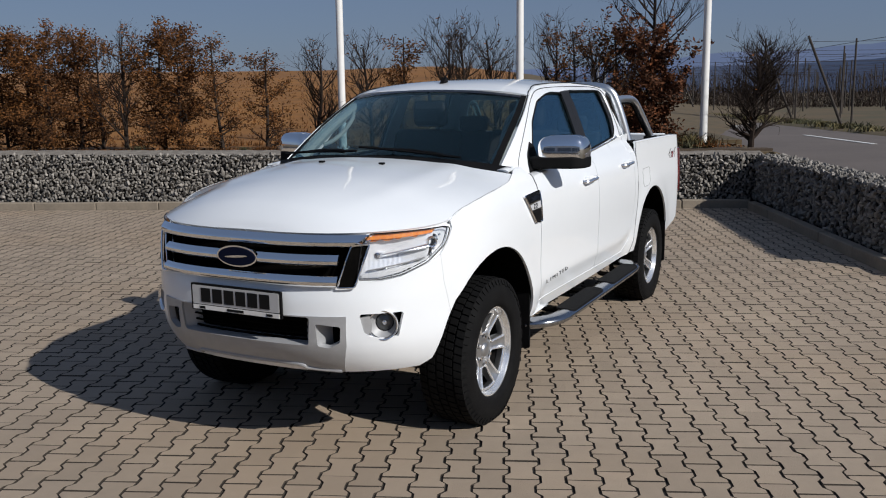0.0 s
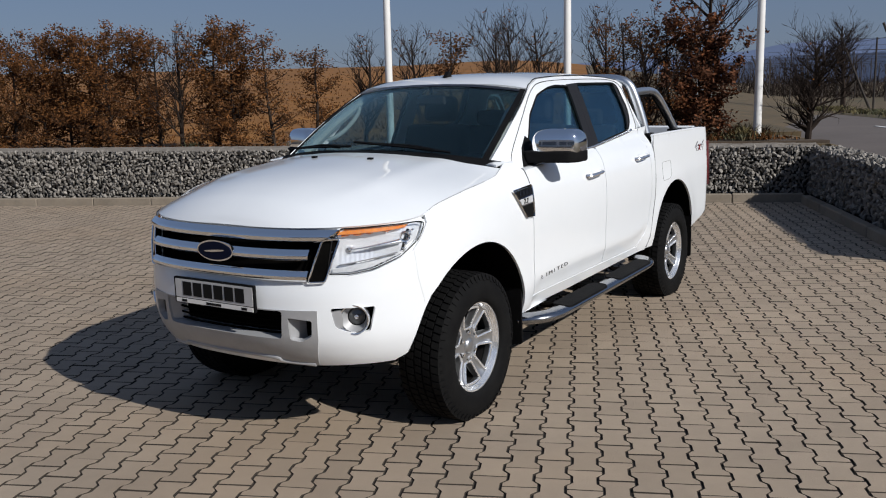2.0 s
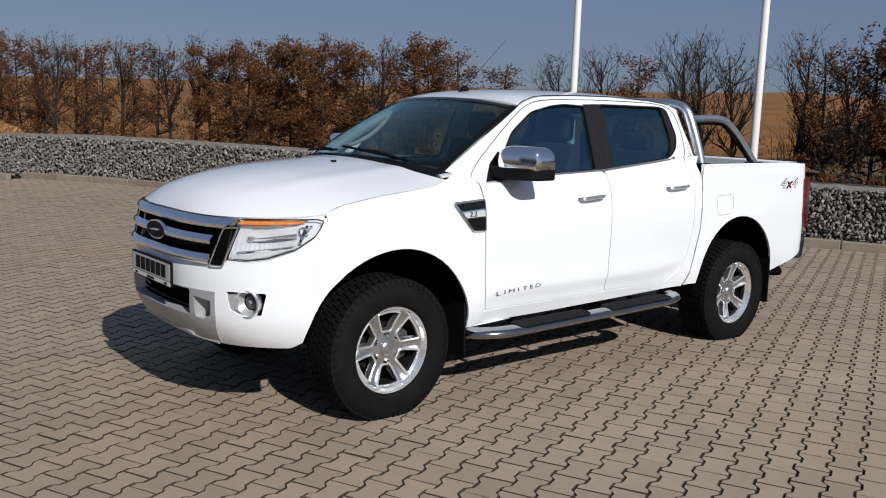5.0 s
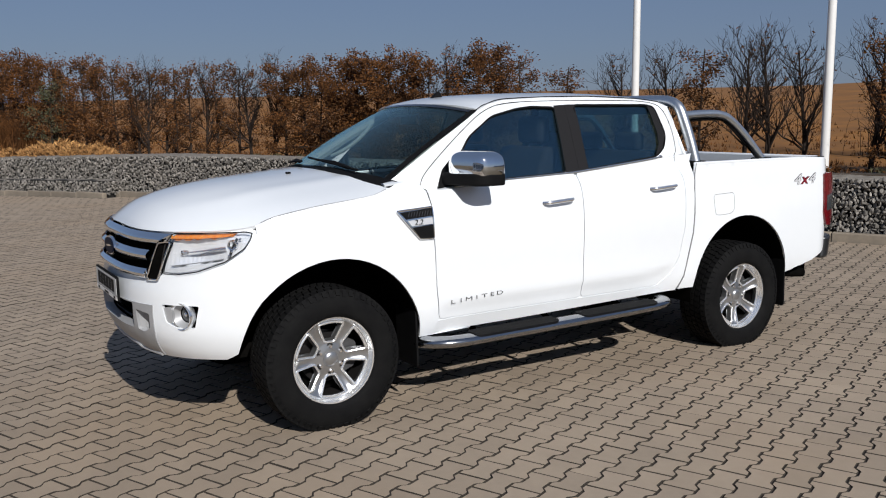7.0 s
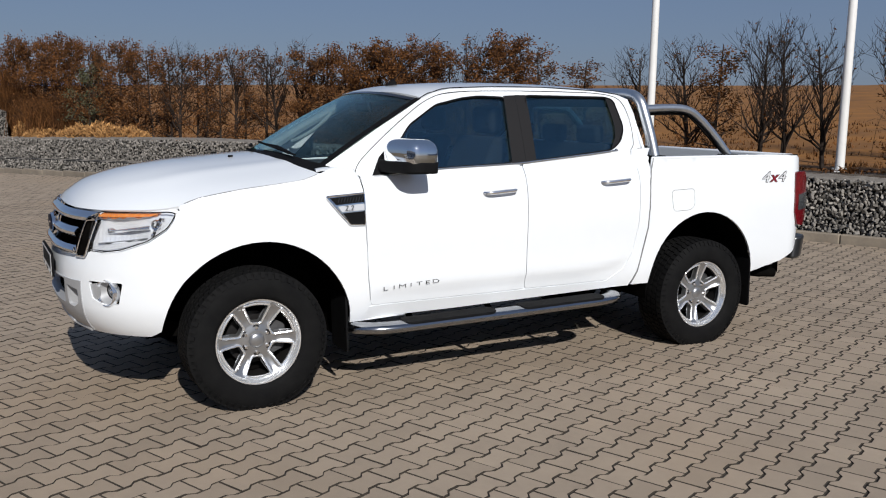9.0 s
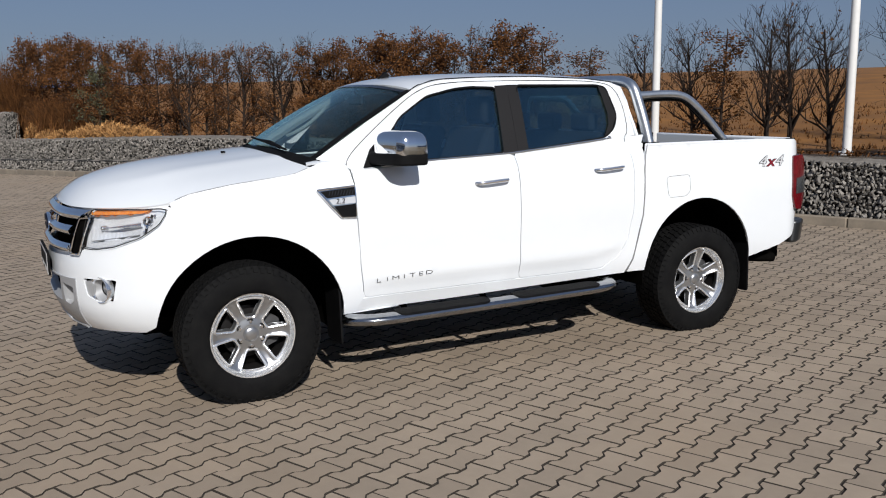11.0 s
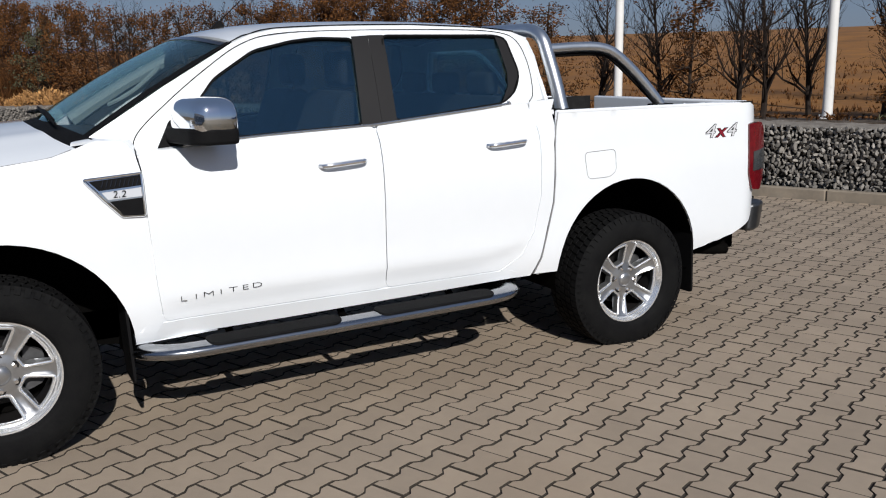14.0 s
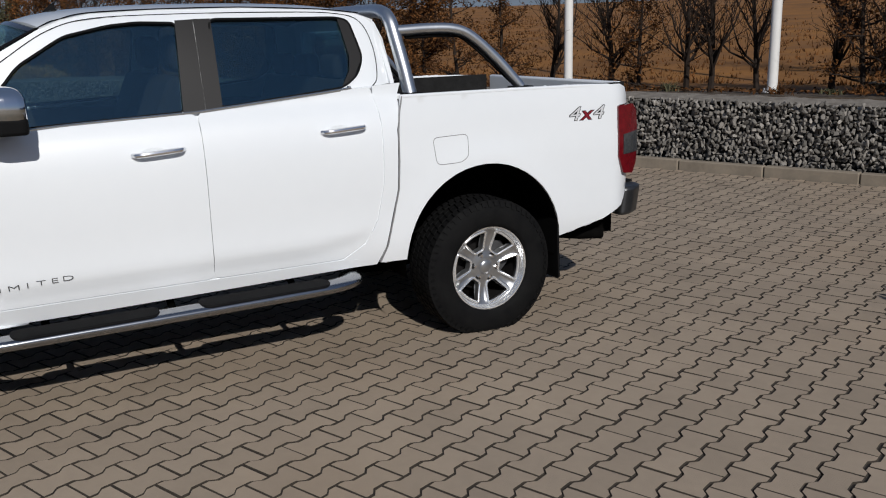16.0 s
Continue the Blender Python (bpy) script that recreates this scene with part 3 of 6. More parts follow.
# ---- the pickup: its skin as functions of place ----
def smooth(tab, x):
    """Cubic look-up through a table of pairs."""
    if x <= tab[0][0]:
        return tab[0][1]
    if x >= tab[-1][0]:
        return tab[-1][1]
    for k in range(len(tab) - 1):
        (a, p), (b, q) = tab[k], tab[k + 1]
        if x <= b:
            def slope(i):
                return 0.0 if i in (0, len(tab) - 1) else (tab[i + 1][1] - tab[i - 1][1]) / (tab[i + 1][0] - tab[i - 1][0])
            h = b - a
            t = (x - a) / h
            return (2 * t ** 3 - 3 * t * t + 1) * p + (t ** 3 - 2 * t * t + t) * h * slope(k) + (3 * t * t - 2 * t ** 3) * q + (t ** 3 - t * t) * h * slope(k + 1)


WIDTH = [(0.40, 0.84), (0.47, 0.872), (0.52, 0.888), (0.60, 0.902), (0.75, 0.905), (0.95, 0.912), (1.10, 0.905), (1.18, 0.890), (1.24, 0.868), (1.29, 0.83), (1.33, 0.795)]
NOSE = [(0.42, -0.82), (0.50, -0.875), (0.58, -0.915), (0.68, -0.928), (0.80, -0.925), (0.88, -0.905), (1.0, -0.885), (1.10, -0.855), (1.15, -0.82), (1.18, -0.78)]
BED_W = [(0.40, 0.83), (0.48, 0.865), (0.60, 0.885), (0.95, 0.892), (1.10, 0.885), (1.22, 0.878), (1.29, 0.872), (1.33, 0.868)]
Y0, NN = 0.15, 2.9
ARCH_F, ARCH_R = (0.02, 0.43, 0.51), (3.18, 0.46, 0.48)
AXLE_F, AXLE_R = 0.394, 0.352


def flare(y, z):
    out = 0.0
    for cy, cz, r in (ARCH_F, ARCH_R):
        d = math.hypot(y - cy, z - cz) - r
        out += 0.009 * math.exp(-(d / 0.10) ** 2)
    return out


def skin_x(y, z):
    w = smooth(WIDTH, z)
    if y < Y0:
        q = min(1.0, (Y0 - y) / (Y0 - smooth(NOSE, z)))
        w *= (1 - q ** NN) ** (1 / NN)
    turn_in = 0.605 + 0.04 * max(0.0, min(1.0, (y - 2.15) / 0.3)) ** 2
    crease = 0.015 / (1 + math.exp(max(-30.0, min(30.0, (z - turn_in) / 0.006)))) * min(1.0, max(0.0, (y - 0.62) / 0.12)) * min(1.0, max(0.0, (2.56 - y) / 0.14))
    return w + (flare(y, z) if y > -0.35 else 0.0) - crease


def bed_x(y, z):
    w = smooth(BED_W, z) + flare(y, z)
    if y > 4.04:
        w -= 0.075 * ((y - 4.04) / 0.15) ** 2
    return w


ANG = [k / 600 * math.pi / 2 for k in range(601)]
PLAN = [(0.905 * math.sin(t) ** (2 / NN), Y0 - (Y0 + 0.925) * math.cos(t) ** (2 / NN)) for t in ANG]
ARC = [0.0]
for p, q in zip(PLAN, PLAN[1:]):
    ARC.append(ARC[-1] + math.hypot(q[0] - p[0], q[1] - p[1]))


def nose_point(s, z, out=0.0):
    """A point of the front, s metres round it from its middle, pushed out by out."""
    t = float(np.interp(abs(s), ARC, ANG))
    w, f = smooth(WIDTH, z) + out, smooth(NOSE, z) - out
    return Vector((math.copysign(w * math.sin(t) ** (2 / NN), s), Y0 - (Y0 - f) * max(0.0, math.cos(t)) ** (2 / NN), z))


GLASS_X = [(1.20, 0.845), (1.31, 0.797), (1.45, 0.742), (1.60, 0.682), (1.70, 0.638), (1.74, 0.610), (1.775, 0.575)]


def cab_x(y, z):
    w = smooth(GLASS_X, z)
    if y < 0.95:
        w -= 0.055 * ((0.95 - y) / 0.52) ** 1.6
    if y > 2.60:
        w -= 0.05 * ((y - 2.60) / 0.14) ** 2
    return w


def inside(pt, poly):
    x, y = pt
    c = False
    for k in range(len(poly)):
        (a, b), (p, q) = poly[k], poly[k - 1]
        if (b > y) != (q > y) and x < (p - a) * (y - b) / (q - b) + a:
            c = not c
    return c


def dense_line(poly, step):
    out = []
    for k in range(len(poly)):
        a, b = poly[k], poly[(k + 1) % len(poly)]
        n = max(1, int(math.hypot(b[0] - a[0], b[1] - a[1]) / step))
        out += [(a[0] + (b[0] - a[0]) * i / n, a[1] + (b[1] - a[1]) * i / n) for i in range(n)]
    return out


def rounded(poly, r=0.02, n=4):
    """The outline with its corners rounded."""
    out = []
    for k in range(len(poly)):
        a, b, c = Vector(poly[k - 1]), Vector(poly[k]), Vector(poly[(k + 1) % len(poly)])
        q = min(r, (a - b).length * 0.45, (c - b).length * 0.45)
        s, e = b + (a - b).normalized() * q, b + (c - b).normalized() * q
        for i in range(n + 1):
            t = i / n
            p = s * (1 - t) ** 2 + b * 2 * t * (1 - t) + e * t * t
            out.append((p.x, p.y))
    return out


def inset(poly, d):
    """The outline drawn in by d on every side."""
    n = len(poly)
    turn = 1 if sum(poly[k - 1][0] * poly[k][1] - poly[k][0] * poly[k - 1][1] for k in range(n)) > 0 else -1
    out = []
    for k in range(n):
        t = Vector(poly[(k + 1) % n]) - Vector(poly[k - 1])
        t.normalize()
        out.append((poly[k][0] - turn * t.y * d, poly[k][1] + turn * t.x * d))
    return out


def sheet_bm(poly, f, step=0.04, holes=()):
    """A curved panel: the flat outline poly with holes, filled with even triangles and bent by f(a, b)."""
    from mathutils.geometry import delaunay_2d_cdt
    loops = [dense_line(poly, step)] + [dense_line(h, step) for h in holes]
    pts, edges = [], []
    for lp in loops:
        k = len(pts)
        pts += lp
        edges += [(k + i, k + (i + 1) % len(lp)) for i in range(len(lp))]
    rim = np.array(pts)
    xs, ys = [p[0] for p in poly], [p[1] for p in poly]
    j, y = 0, min(ys) + step / 2
    while y < max(ys):
        x = min(xs) + step * (0.25 + 0.5 * (j % 2))
        while x < max(xs):
            if np.min(np.hypot(rim[:, 0] - x, rim[:, 1] - y)) > step * 0.5 and inside((x, y), loops[0]) and not any(inside((x, y), h) for h in loops[1:]):
                pts.append((x, y))
            x += step
        y += step * 0.87
        j += 1
    vs, _, fs, *_ = delaunay_2d_cdt([Vector(p) for p in pts], edges, [], 0, 1e-6)
    bm = bmesh.new()
    made = [bm.verts.new(f(v.x, v.y)) for v in vs]
    for t in fs:
        c = sum((vs[i] for i in t), Vector((0, 0))) / 3
        if inside(c, loops[0]) and not any(inside(c, h) for h in loops[1:]):
            try:
                bm.faces.new([made[i] for i in t])
            except ValueError:
                pass
    for v in [v for v in bm.verts if not v.link_faces]:
        bm.verts.remove(v)
    return bm


def outward(bm, out):
    """Turns the faces to look along out(centre)."""
    bm.normal_update()
    flip = [f for f in bm.faces if f.normal.dot(out(f.calc_center_median())) < 0]
    bmesh.ops.reverse_faces(bm, faces=flip)
    return bm


def panel(name, poly, fx, mat, parent, side, step=0.036, holes=(), t=0.014, off=0.0, label=""):
    bm = sheet_bm(poly, lambda y, z: Vector((side * (fx(y, z) + off), y, z)), step, holes)
    outward(bm, lambda c: Vector((side, 0, 0)))
    return shell(part(name, bm, mat, parent, label, 40, recalc=False), t)


def front(name, poly, mat, parent, step=0.035, holes=(), t=0.014, off=0.0, label=""):
    bm = sheet_bm(poly, lambda s, z: nose_point(s, z, off), step, holes)
    outward(bm, lambda c: Vector((c.x * 0.6, c.y - 0.3, 0)))
    return shell(part(name, bm, mat, parent, label, 40, recalc=False), t)


def arch(ring, a0, a1, n=22):
    cy, cz, r = ring
    return [(cy + r * math.cos(radians(a0 + (a1 - a0) * k / n)), cz + r * math.sin(radians(a0 + (a1 - a0) * k / n))) for k in range(n + 1)]


truck = holder("pickup_truck", "white double-cab pickup with chrome grille, parked on beige paving", "pickup truck")
truck.location, truck.rotation_euler = (0, 0, -0.0255), (radians(0.47), 0, 0)     # nose slightly down
BONNET = [(-0.90, 1.108), (-0.70, 1.114), (-0.42, 1.132), (-0.29, 1.176), (-0.08, 1.214), (0.13, 1.236), (0.28, 1.254), (0.38, 1.284), (0.62, 1.312)]

for side in (1, -1):
    # panels of the flank
    fender = arch(ARCH_F, 148, 3) + [(0.53, 0.45), (0.60, 0.45), (0.645, 0.53), (0.628, 0.70), (0.612, 1.0), (0.612, 1.16), (0.600, 1.245), (0.56, 1.30), (0.46, 1.306), (0.42, 1.298),
                                      (0.38, 1.284), (0.28, 1.254), (0.13, 1.236), (-0.08, 1.214), (-0.29, 1.176), (-0.385, 1.135), (-0.382, 1.10), (-0.425, 1.035), (-0.47, 0.985), (-0.455, 0.85)]
    panel("front_fender", fender, skin_x, PAINT, truck, side)
    door = rounded([(0.652, 0.53), (1.692, 0.53), (1.692, 1.300), (1.13, 1.283), (0.88, 1.265), (0.605, 1.250), (0.618, 1.16), (0.618, 1.0), (0.634, 0.70)], 0.03)
    d1 = panel("front_door", door, skin_x, PAINT, truck, side)
    rear = rounded([(1.697, 0.53), (2.34, 0.53), (2.46, 0.60), (2.53, 0.72), (2.57, 0.90), (2.58, 1.20), (2.575, 1.372), (2.49, 1.368), (1.697, 1.302)], 0.03)
    d2 = panel("rear_door", rear, skin_x, PAINT, truck, side)
    panel("sill", [(0.53, 0.44), (2.52, 0.475), (2.40, 0.523), (0.56, 0.523)], skin_x, PAINT, truck, side, 0.05)
    quarter = [(2.352, 0.527), (2.466, 0.596), (2.5355, 0.7185), (2.575, 0.90), (2.585, 1.20), (2.580, 1.376), (2.735, 1.385), (2.715, 1.325), (2.665, 1.16), (2.648, 0.86), (2.575, 0.57), (2.53, 0.475), (2.42, 0.475)]
    panel("cab_quarter", quarter, skin_x, PAINT, truck, side)
    bed_poly = [(2.552, 0.48), (2.592, 0.57), (2.662, 0.86), (2.680, 1.16), (2.700, 1.325), (3.4, 1.322), (4.09, 1.312), (4.15, 1.290), (4.178, 1.24), (4.185, 1.195), (4.075, 1.192), (4.075, 0.90), (4.11, 0.80), (4.17, 0.785), (4.16, 0.68), (4.11, 0.605), (3.97, 0.54), (3.66, 0.475)] + arch(ARCH_R, 2, 178)
    panel("bed_side", bed_poly, bed_x, PAINT, truck, side)
    for seam in ([(0.60, 0.50), (0.67, 0.50), (0.66, 0.70), (0.645, 1.0), (0.64, 1.24), (0.575, 1.24), (0.59, 1.0), (0.605, 0.70)], [(1.66, 0.50), (1.73, 0.50), (1.73, 1.29), (1.66, 1.29)],
                 [(0.62, 0.50), (2.36, 0.50), (2.50, 0.60), (2.57, 0.74), (2.61, 0.92), (2.615, 1.34), (2.555, 1.34), (2.55, 0.92), (2.50, 0.74), (2.44, 0.64), (2.33, 0.56), (0.62, 0.56)]):
        panel("door_jamb", seam, skin_x, PAINT, truck, side, 0.08, (), 0.01, -0.017 if len(seam) < 10 else -0.0055)
    part("top_rail", tube_bm([(side * (bed_x(min(y, 4.06), 1.31) - 0.010), y, z) for y, z in ((2.704, 1.318), (3.0, 1.3175), (3.4, 1.316), (3.8, 1.3115), (4.0, 1.3065), (4.075, 1.298))], [0.0115, 0.0115, 0.0115, 0.0115, 0.0105, 0.006], 10), PAINT, truck)
    part("bed_gap", tube_bm([(side * (max(bed_x(a, b), skin_x(a, b)) - 0.001), a, b) for a, b in ((2.708, 1.322), (2.702, 1.295), (2.690, 1.245), (2.673, 1.16), (2.664, 1.0), (2.655, 0.86), (2.62, 0.715), (2.584, 0.57), (2.55, 0.49))], 0.0042, 6), GAP, truck)
    # upper cab side with its two window openings
    wf = rounded([(0.74, 1.272), (1.13, 1.287), (1.650, 1.305), (1.684, 1.712), (1.50, 1.718), (1.375, 1.706), (1.18, 1.664), (0.98, 1.545)], 0.035)
    wr = rounded([(1.808, 1.313), (2.44, 1.372), (2.53, 1.43), (2.575, 1.52), (2.535, 1.705), (2.47, 1.722), (1.826, 1.726)], 0.04)
    outer = [(0.38, 1.300), (0.43, 1.312), (0.77, 1.517), (1.095, 1.696), (1.18, 1.728), (1.30, 1.752), (1.60, 1.765), (2.0, 1.768), (2.40, 1.752), (2.58, 1.732), (2.68, 1.69), (2.715, 1.61), (2.738, 1.40),
             (2.738, 1.388), (2.50, 1.362), (1.73, 1.300), (1.13, 1.279), (0.88, 1.261), (0.62, 1.250), (0.58, 1.285)]
    panel("cab_side", outer, cab_x, PAINT, truck, side, 0.045, (wf, wr), 0.03)
    panel("window_seal", [(a, b) for a, b in wf], cab_x, BLACK, d1, side, 0.05, (inset(wf, 0.009),), 0.02, 0.003)
    panel("window_glass", [(a, b) for a, b in wf], cab_x, GLASS, d1, side, 0.12, (), 0.005, -0.012, "lightly tinted glass").visible_shadow = False
    panel("window_seal", [(a, b) for a, b in wr], cab_x, BLACK, d2, side, 0.05, (inset(wr, 0.009),), 0.02, 0.003)
    panel("window_glass", [(a, b) for a, b in wr], cab_x, TINTED, d2, side, 0.12, (), 0.005, -0.012, "dark tinted glass").visible_shadow = False
    panel("pillar_trim", [(1.640, 1.301), (1.7425, 1.307), (1.7575, 1.722), (1.674, 1.718)], cab_x, PILLAR, d1, side, 0.1, (), 0.01, 0.006, "black pillar film")
    panel("pillar_trim", [(1.744, 1.308), (1.822, 1.315), (1.840, 1.724), (1.759, 1.723)], cab_x, PILLAR, d2, side, 0.1, (), 0.01, 0.006, "black pillar film")
    panel("quarter_trim", [(2.435, 1.382), (2.50, 1.415), (2.555, 1.50), (2.562, 1.53), (2.528, 1.695), (2.475, 1.714), (2.50, 1.53), (2.488, 1.46)], cab_x, PILLAR, d2, side, 0.04, (), 0.008, 0.001, "black trim")
    panel("mirror_sail", [(0.70, 1.262), (0.86, 1.274), (0.875, 1.40), (0.835, 1.43), (0.76, 1.365)], cab_x, BLACK, d1, side, 0.1, (), 0.012, 0.006)
    belt = [(0.80, 1.262), (1.13, 1.284), (1.70, 1.303), (2.40, 1.362), (2.46, 1.378)]
    for dr, seg in ((d1, belt[:3]), (d2, belt[2:])):
        part("belt_moulding", tube_bm([(side * (cab_x(p.x, p.y) + 0.012), p.x, p.y) for p in curve_pts([(a, b, 0) for a, b in seg], 5)], 0.0085, 6), HANDLE, dr)
    # ledge between the doors' upper edge and the window frames
    sill_line = [(0.600, 1.2495), (0.74, 1.257), (0.88, 1.265), (1.13, 1.283), (1.41, 1.2915), (1.692, 1.300), (2.10, 1.3345), (2.49, 1.3675), (2.58, 1.372)]
    frame_line = [(0.600, 1.2555), (0.74, 1.262), (0.88, 1.268), (1.13, 1.286), (1.41, 1.295), (1.692, 1.305), (2.10, 1.338), (2.49, 1.369), (2.58, 1.376)]
    bm = bmesh.new()
    rows = [[bm.verts.new(Vector((side * (skin_x(*e) - 0.006), e[0], e[1] - 0.004)).lerp(Vector((side * (cab_x(*q) - 0.006), *q)), k / 3) + Vector((0, 0, 0.004 * math.sin(k / 3 * math.pi)))) for k in range(4)] for e, q in zip(sill_line, frame_line)]
    for r0, r1 in zip(rows, rows[1:]):
        for k in range(3):
            bm.faces.new((r0[k], r0[k + 1], r1[k + 1], r1[k]))
    shell(part("belt_ledge", outward(bm, lambda c: Vector((side * 0.2, 0, 1))), PAINT, truck, recalc=False), 0.008)
    # shut line of the bonnet
    part("bonnet_gap", tube_bm([(side * (skin_x(y, smooth(BONNET, y)) - 0.002), y, smooth(BONNET, y) + 0.0012) for y in [-0.36 + 0.72 * k / 20 for k in range(21)]], 0.0018, 4), SILVER, truck)
    # roof gutter line
    part("roof_moulding", tube_bm([(side * (cab_x(p.x, p.y) - 0.004), p.x, p.y + 0.002) for p in curve_pts([(0.77, 1.520, 0), (1.095, 1.700, 0), (1.18, 1.731, 0), (1.30, 1.757, 0), (1.60, 1.770, 0), (2.0, 1.773, 0), (2.40, 1.757, 0), (2.60, 1.735, 0)], 4)], 0.0032, 5), BLACK, truck)
    seam = [(0.612, 1.18), (0.603, 1.26), (0.640, 1.335), (0.78, 1.455), (0.95, 1.580), (1.13, 1.688), (1.32, 1.735), (1.70, 1.748), (2.20, 1.748), (2.48, 1.735), (2.595, 1.690), (2.640, 1.56), (2.630, 1.42), (2.590, 1.37)]
    part("door_frame_seam", tube_bm([(side * ((cab_x(p.x, p.y) if p.y > 1.26 else skin_x(p.x, p.y)) + 0.0003), p.x, p.y) for p in curve_pts([(a, b, 0) for a, b in seam], 6)], 0.0028, 4), PILLAR, truck)
    # shoulder between fender and screen pillar
    edge = [(0.36, 1.300), (0.46, 1.308), (0.56, 1.300), (0.60, 1.250)]
    top = [(0.38, 1.300), (0.45, 1.315), (0.60, 1.300), (0.62, 1.252)]
    bm = bmesh.new()
    rows = [[bm.verts.new(Vector((side * skin_x(*e), *e)).lerp(Vector((side * cab_x(*q), *q)), k / 4) + Vector((0, 0, 0.006 * math.sin(k / 4 * math.pi)))) for k in range(5)] for e, q in zip(edge, top)]
    for r0, r1 in zip(rows, rows[1:]):
        for k in range(4):
            bm.faces.new((r0[k], r0[k + 1], r1[k + 1], r1[k]))
    shell(part("pillar_shoulder", outward(bm, lambda c: Vector((side * 0.2, 0, 1))), PAINT, truck, recalc=False), 0.01)
    # wheel housings
    for cy, cz, r in (ARCH_F, ARCH_R):
        bm = bmesh.new()
        pts = [(cy + (r - 0.004) * math.cos(a), cz + (r - 0.004) * math.sin(a)) for a in [radians(-12 + (188 if cy < 1 else 204) * k / 26) for k in range(27)]]
        fx = skin_x if cy < 1 else bed_x
        ro = [bm.verts.new((side * (fx(y, max(z, 0.45)) - 0.014), y, z)) for y, z in pts]
        ri = [bm.verts.new((side * 0.42, y, z)) for y, z in pts]
        for k in range(26):
            bm.faces.new((ro[k], ro[k + 1], ri[k + 1], ri[k]))
        bm.faces.new(ri)
        part("wheel_housing", bm, SHADE, truck)
    # mud flaps
    for y, z0, z1, x0 in ((0.495, 0.27, 0.60, 0.66), (3.640, 0.225, 0.60, 0.64)):
        part("mud_flap", prism_bm(rounded([(x0, z0), (0.885, z0), (0.888, z1), (x0, z1)], 0.02), lambda a, b, c: Vector((side * a, y + c + 0.03 * (z1 - b), b)), 0.012), BLACK, truck)

# ---- bonnet, roof, screens ----
def bonnet_edge(y):
    return skin_x(y, smooth(BONNET, y)) - 0.004


CREST = [(-0.86, 1.108), (-0.82, 1.150), (-0.76, 1.198), (-0.69, 1.236), (-0.53, 1.283), (-0.31, 1.318), (-0.04, 1.343), (0.24, 1.366), (0.45, 1.376)]


def cowl_y(x):
    return 0.235 + 0.13 * (abs(x) / 0.8) ** 2.2


def bonnet_z(x, y):
    e = max(0.05, bonnet_edge(y))
    a = min(1.0, abs(x) / e)
    low, high = smooth(BONNET, y), smooth(CREST, y)
    ridge = 0.006 * math.exp(-((a - 0.62) / 0.09) ** 2) * min(1.0, max(0.0, (y + 0.75) / 0.4))
    return low + (high - low) * (1 - a ** 2.3) + ridge


def bonnet_pt(a, b):
    t = 2 * a - 1
    x = t * bonnet_edge(-0.2)
    for _ in range(6):
        y = -0.853 + (cowl_y(x) + 0.853) * b ** 1.8
        x = t * bonnet_edge(y)
    return Vector((x, y, bonnet_z(x, y)))


shell(part("bonnet", outward(grid_bm(bonnet_pt, 48, 40), lambda c: Vector((0, 0, 1))), PAINT, truck, recalc=False, angle=60), 0.02)


def screen_edge(b):
    y = 0.43 + (1.095 - 0.43) * b
    z = 1.308 + (1.692 - 1.308) * b + 0.016 * math.sin(b * math.pi)
    return y, z


def screen_pt(a, b, inset=1.0):
    t = 2 * a - 1
    ey, ez = screen_edge(b)
    ex = cab_x(ey, ez) - 0.016
    cy, cz = 0.30 + 0.690 * b, 1.368 + 0.372 * b + 0.022 * math.sin(b * math.pi)
    q = abs(t) ** 2.3
    return Vector((t * ex, cy + (ey - cy) * q, cz + (ez - cz) * q))


screen = shell(part("windscreen", outward(grid_bm(lambda a, b: screen_pt(0.5 + (a - 0.5) * 0.995, b), 30, 16), lambda c: Vector((0, -1, 1))), SCREEN, truck, "clear glass with a dark border", recalc=False), 0.006)
screen.visible_shadow = False
band = outward(grid_bm(lambda a, b: screen_pt(a, 0.955 + 0.04 * b) + Vector((0, -0.002, 0.003)), 30, 2), lambda c: Vector((0, -1, 1)))
shell(part("screen_band", band, GLOSSBLACK, screen, recalc=False), 0.004)
for s in (0, 1):
    shell(part("screen_border", outward(grid_bm(lambda a, b: screen_pt((0.024 * a) if s == 0 else 1 - 0.024 * a, b) + Vector((0, -0.002, 0.004)), 2, 16), lambda c: Vector((0, -1, 1))), BLACK, screen, recalc=False), 0.004)
part("cowl", outward(grid_bm(lambda a, b: Vector(((2 * a - 1) * 0.80, (cowl_y((2 * a - 1) * 0.8) - 0.03) * (1 - b) + screen_pt(a, 0.03).y * b, 0)) + Vector((0, 0, (bonnet_z((2 * a - 1) * 0.78, cowl_y(0.7)) - 0.03) * (1 - b) + (screen_pt(a, 0.03).z - 0.006) * b)), 30, 4), lambda c: Vector((0, 0, 1))), BLACK, truck, recalc=False)

ROOF_Z = [(0.96, 1.735), (1.08, 1.765), (1.22, 1.788), (1.5, 1.806), (2.0, 1.810), (2.4, 1.796), (2.6, 1.768), (2.70, 1.735)]


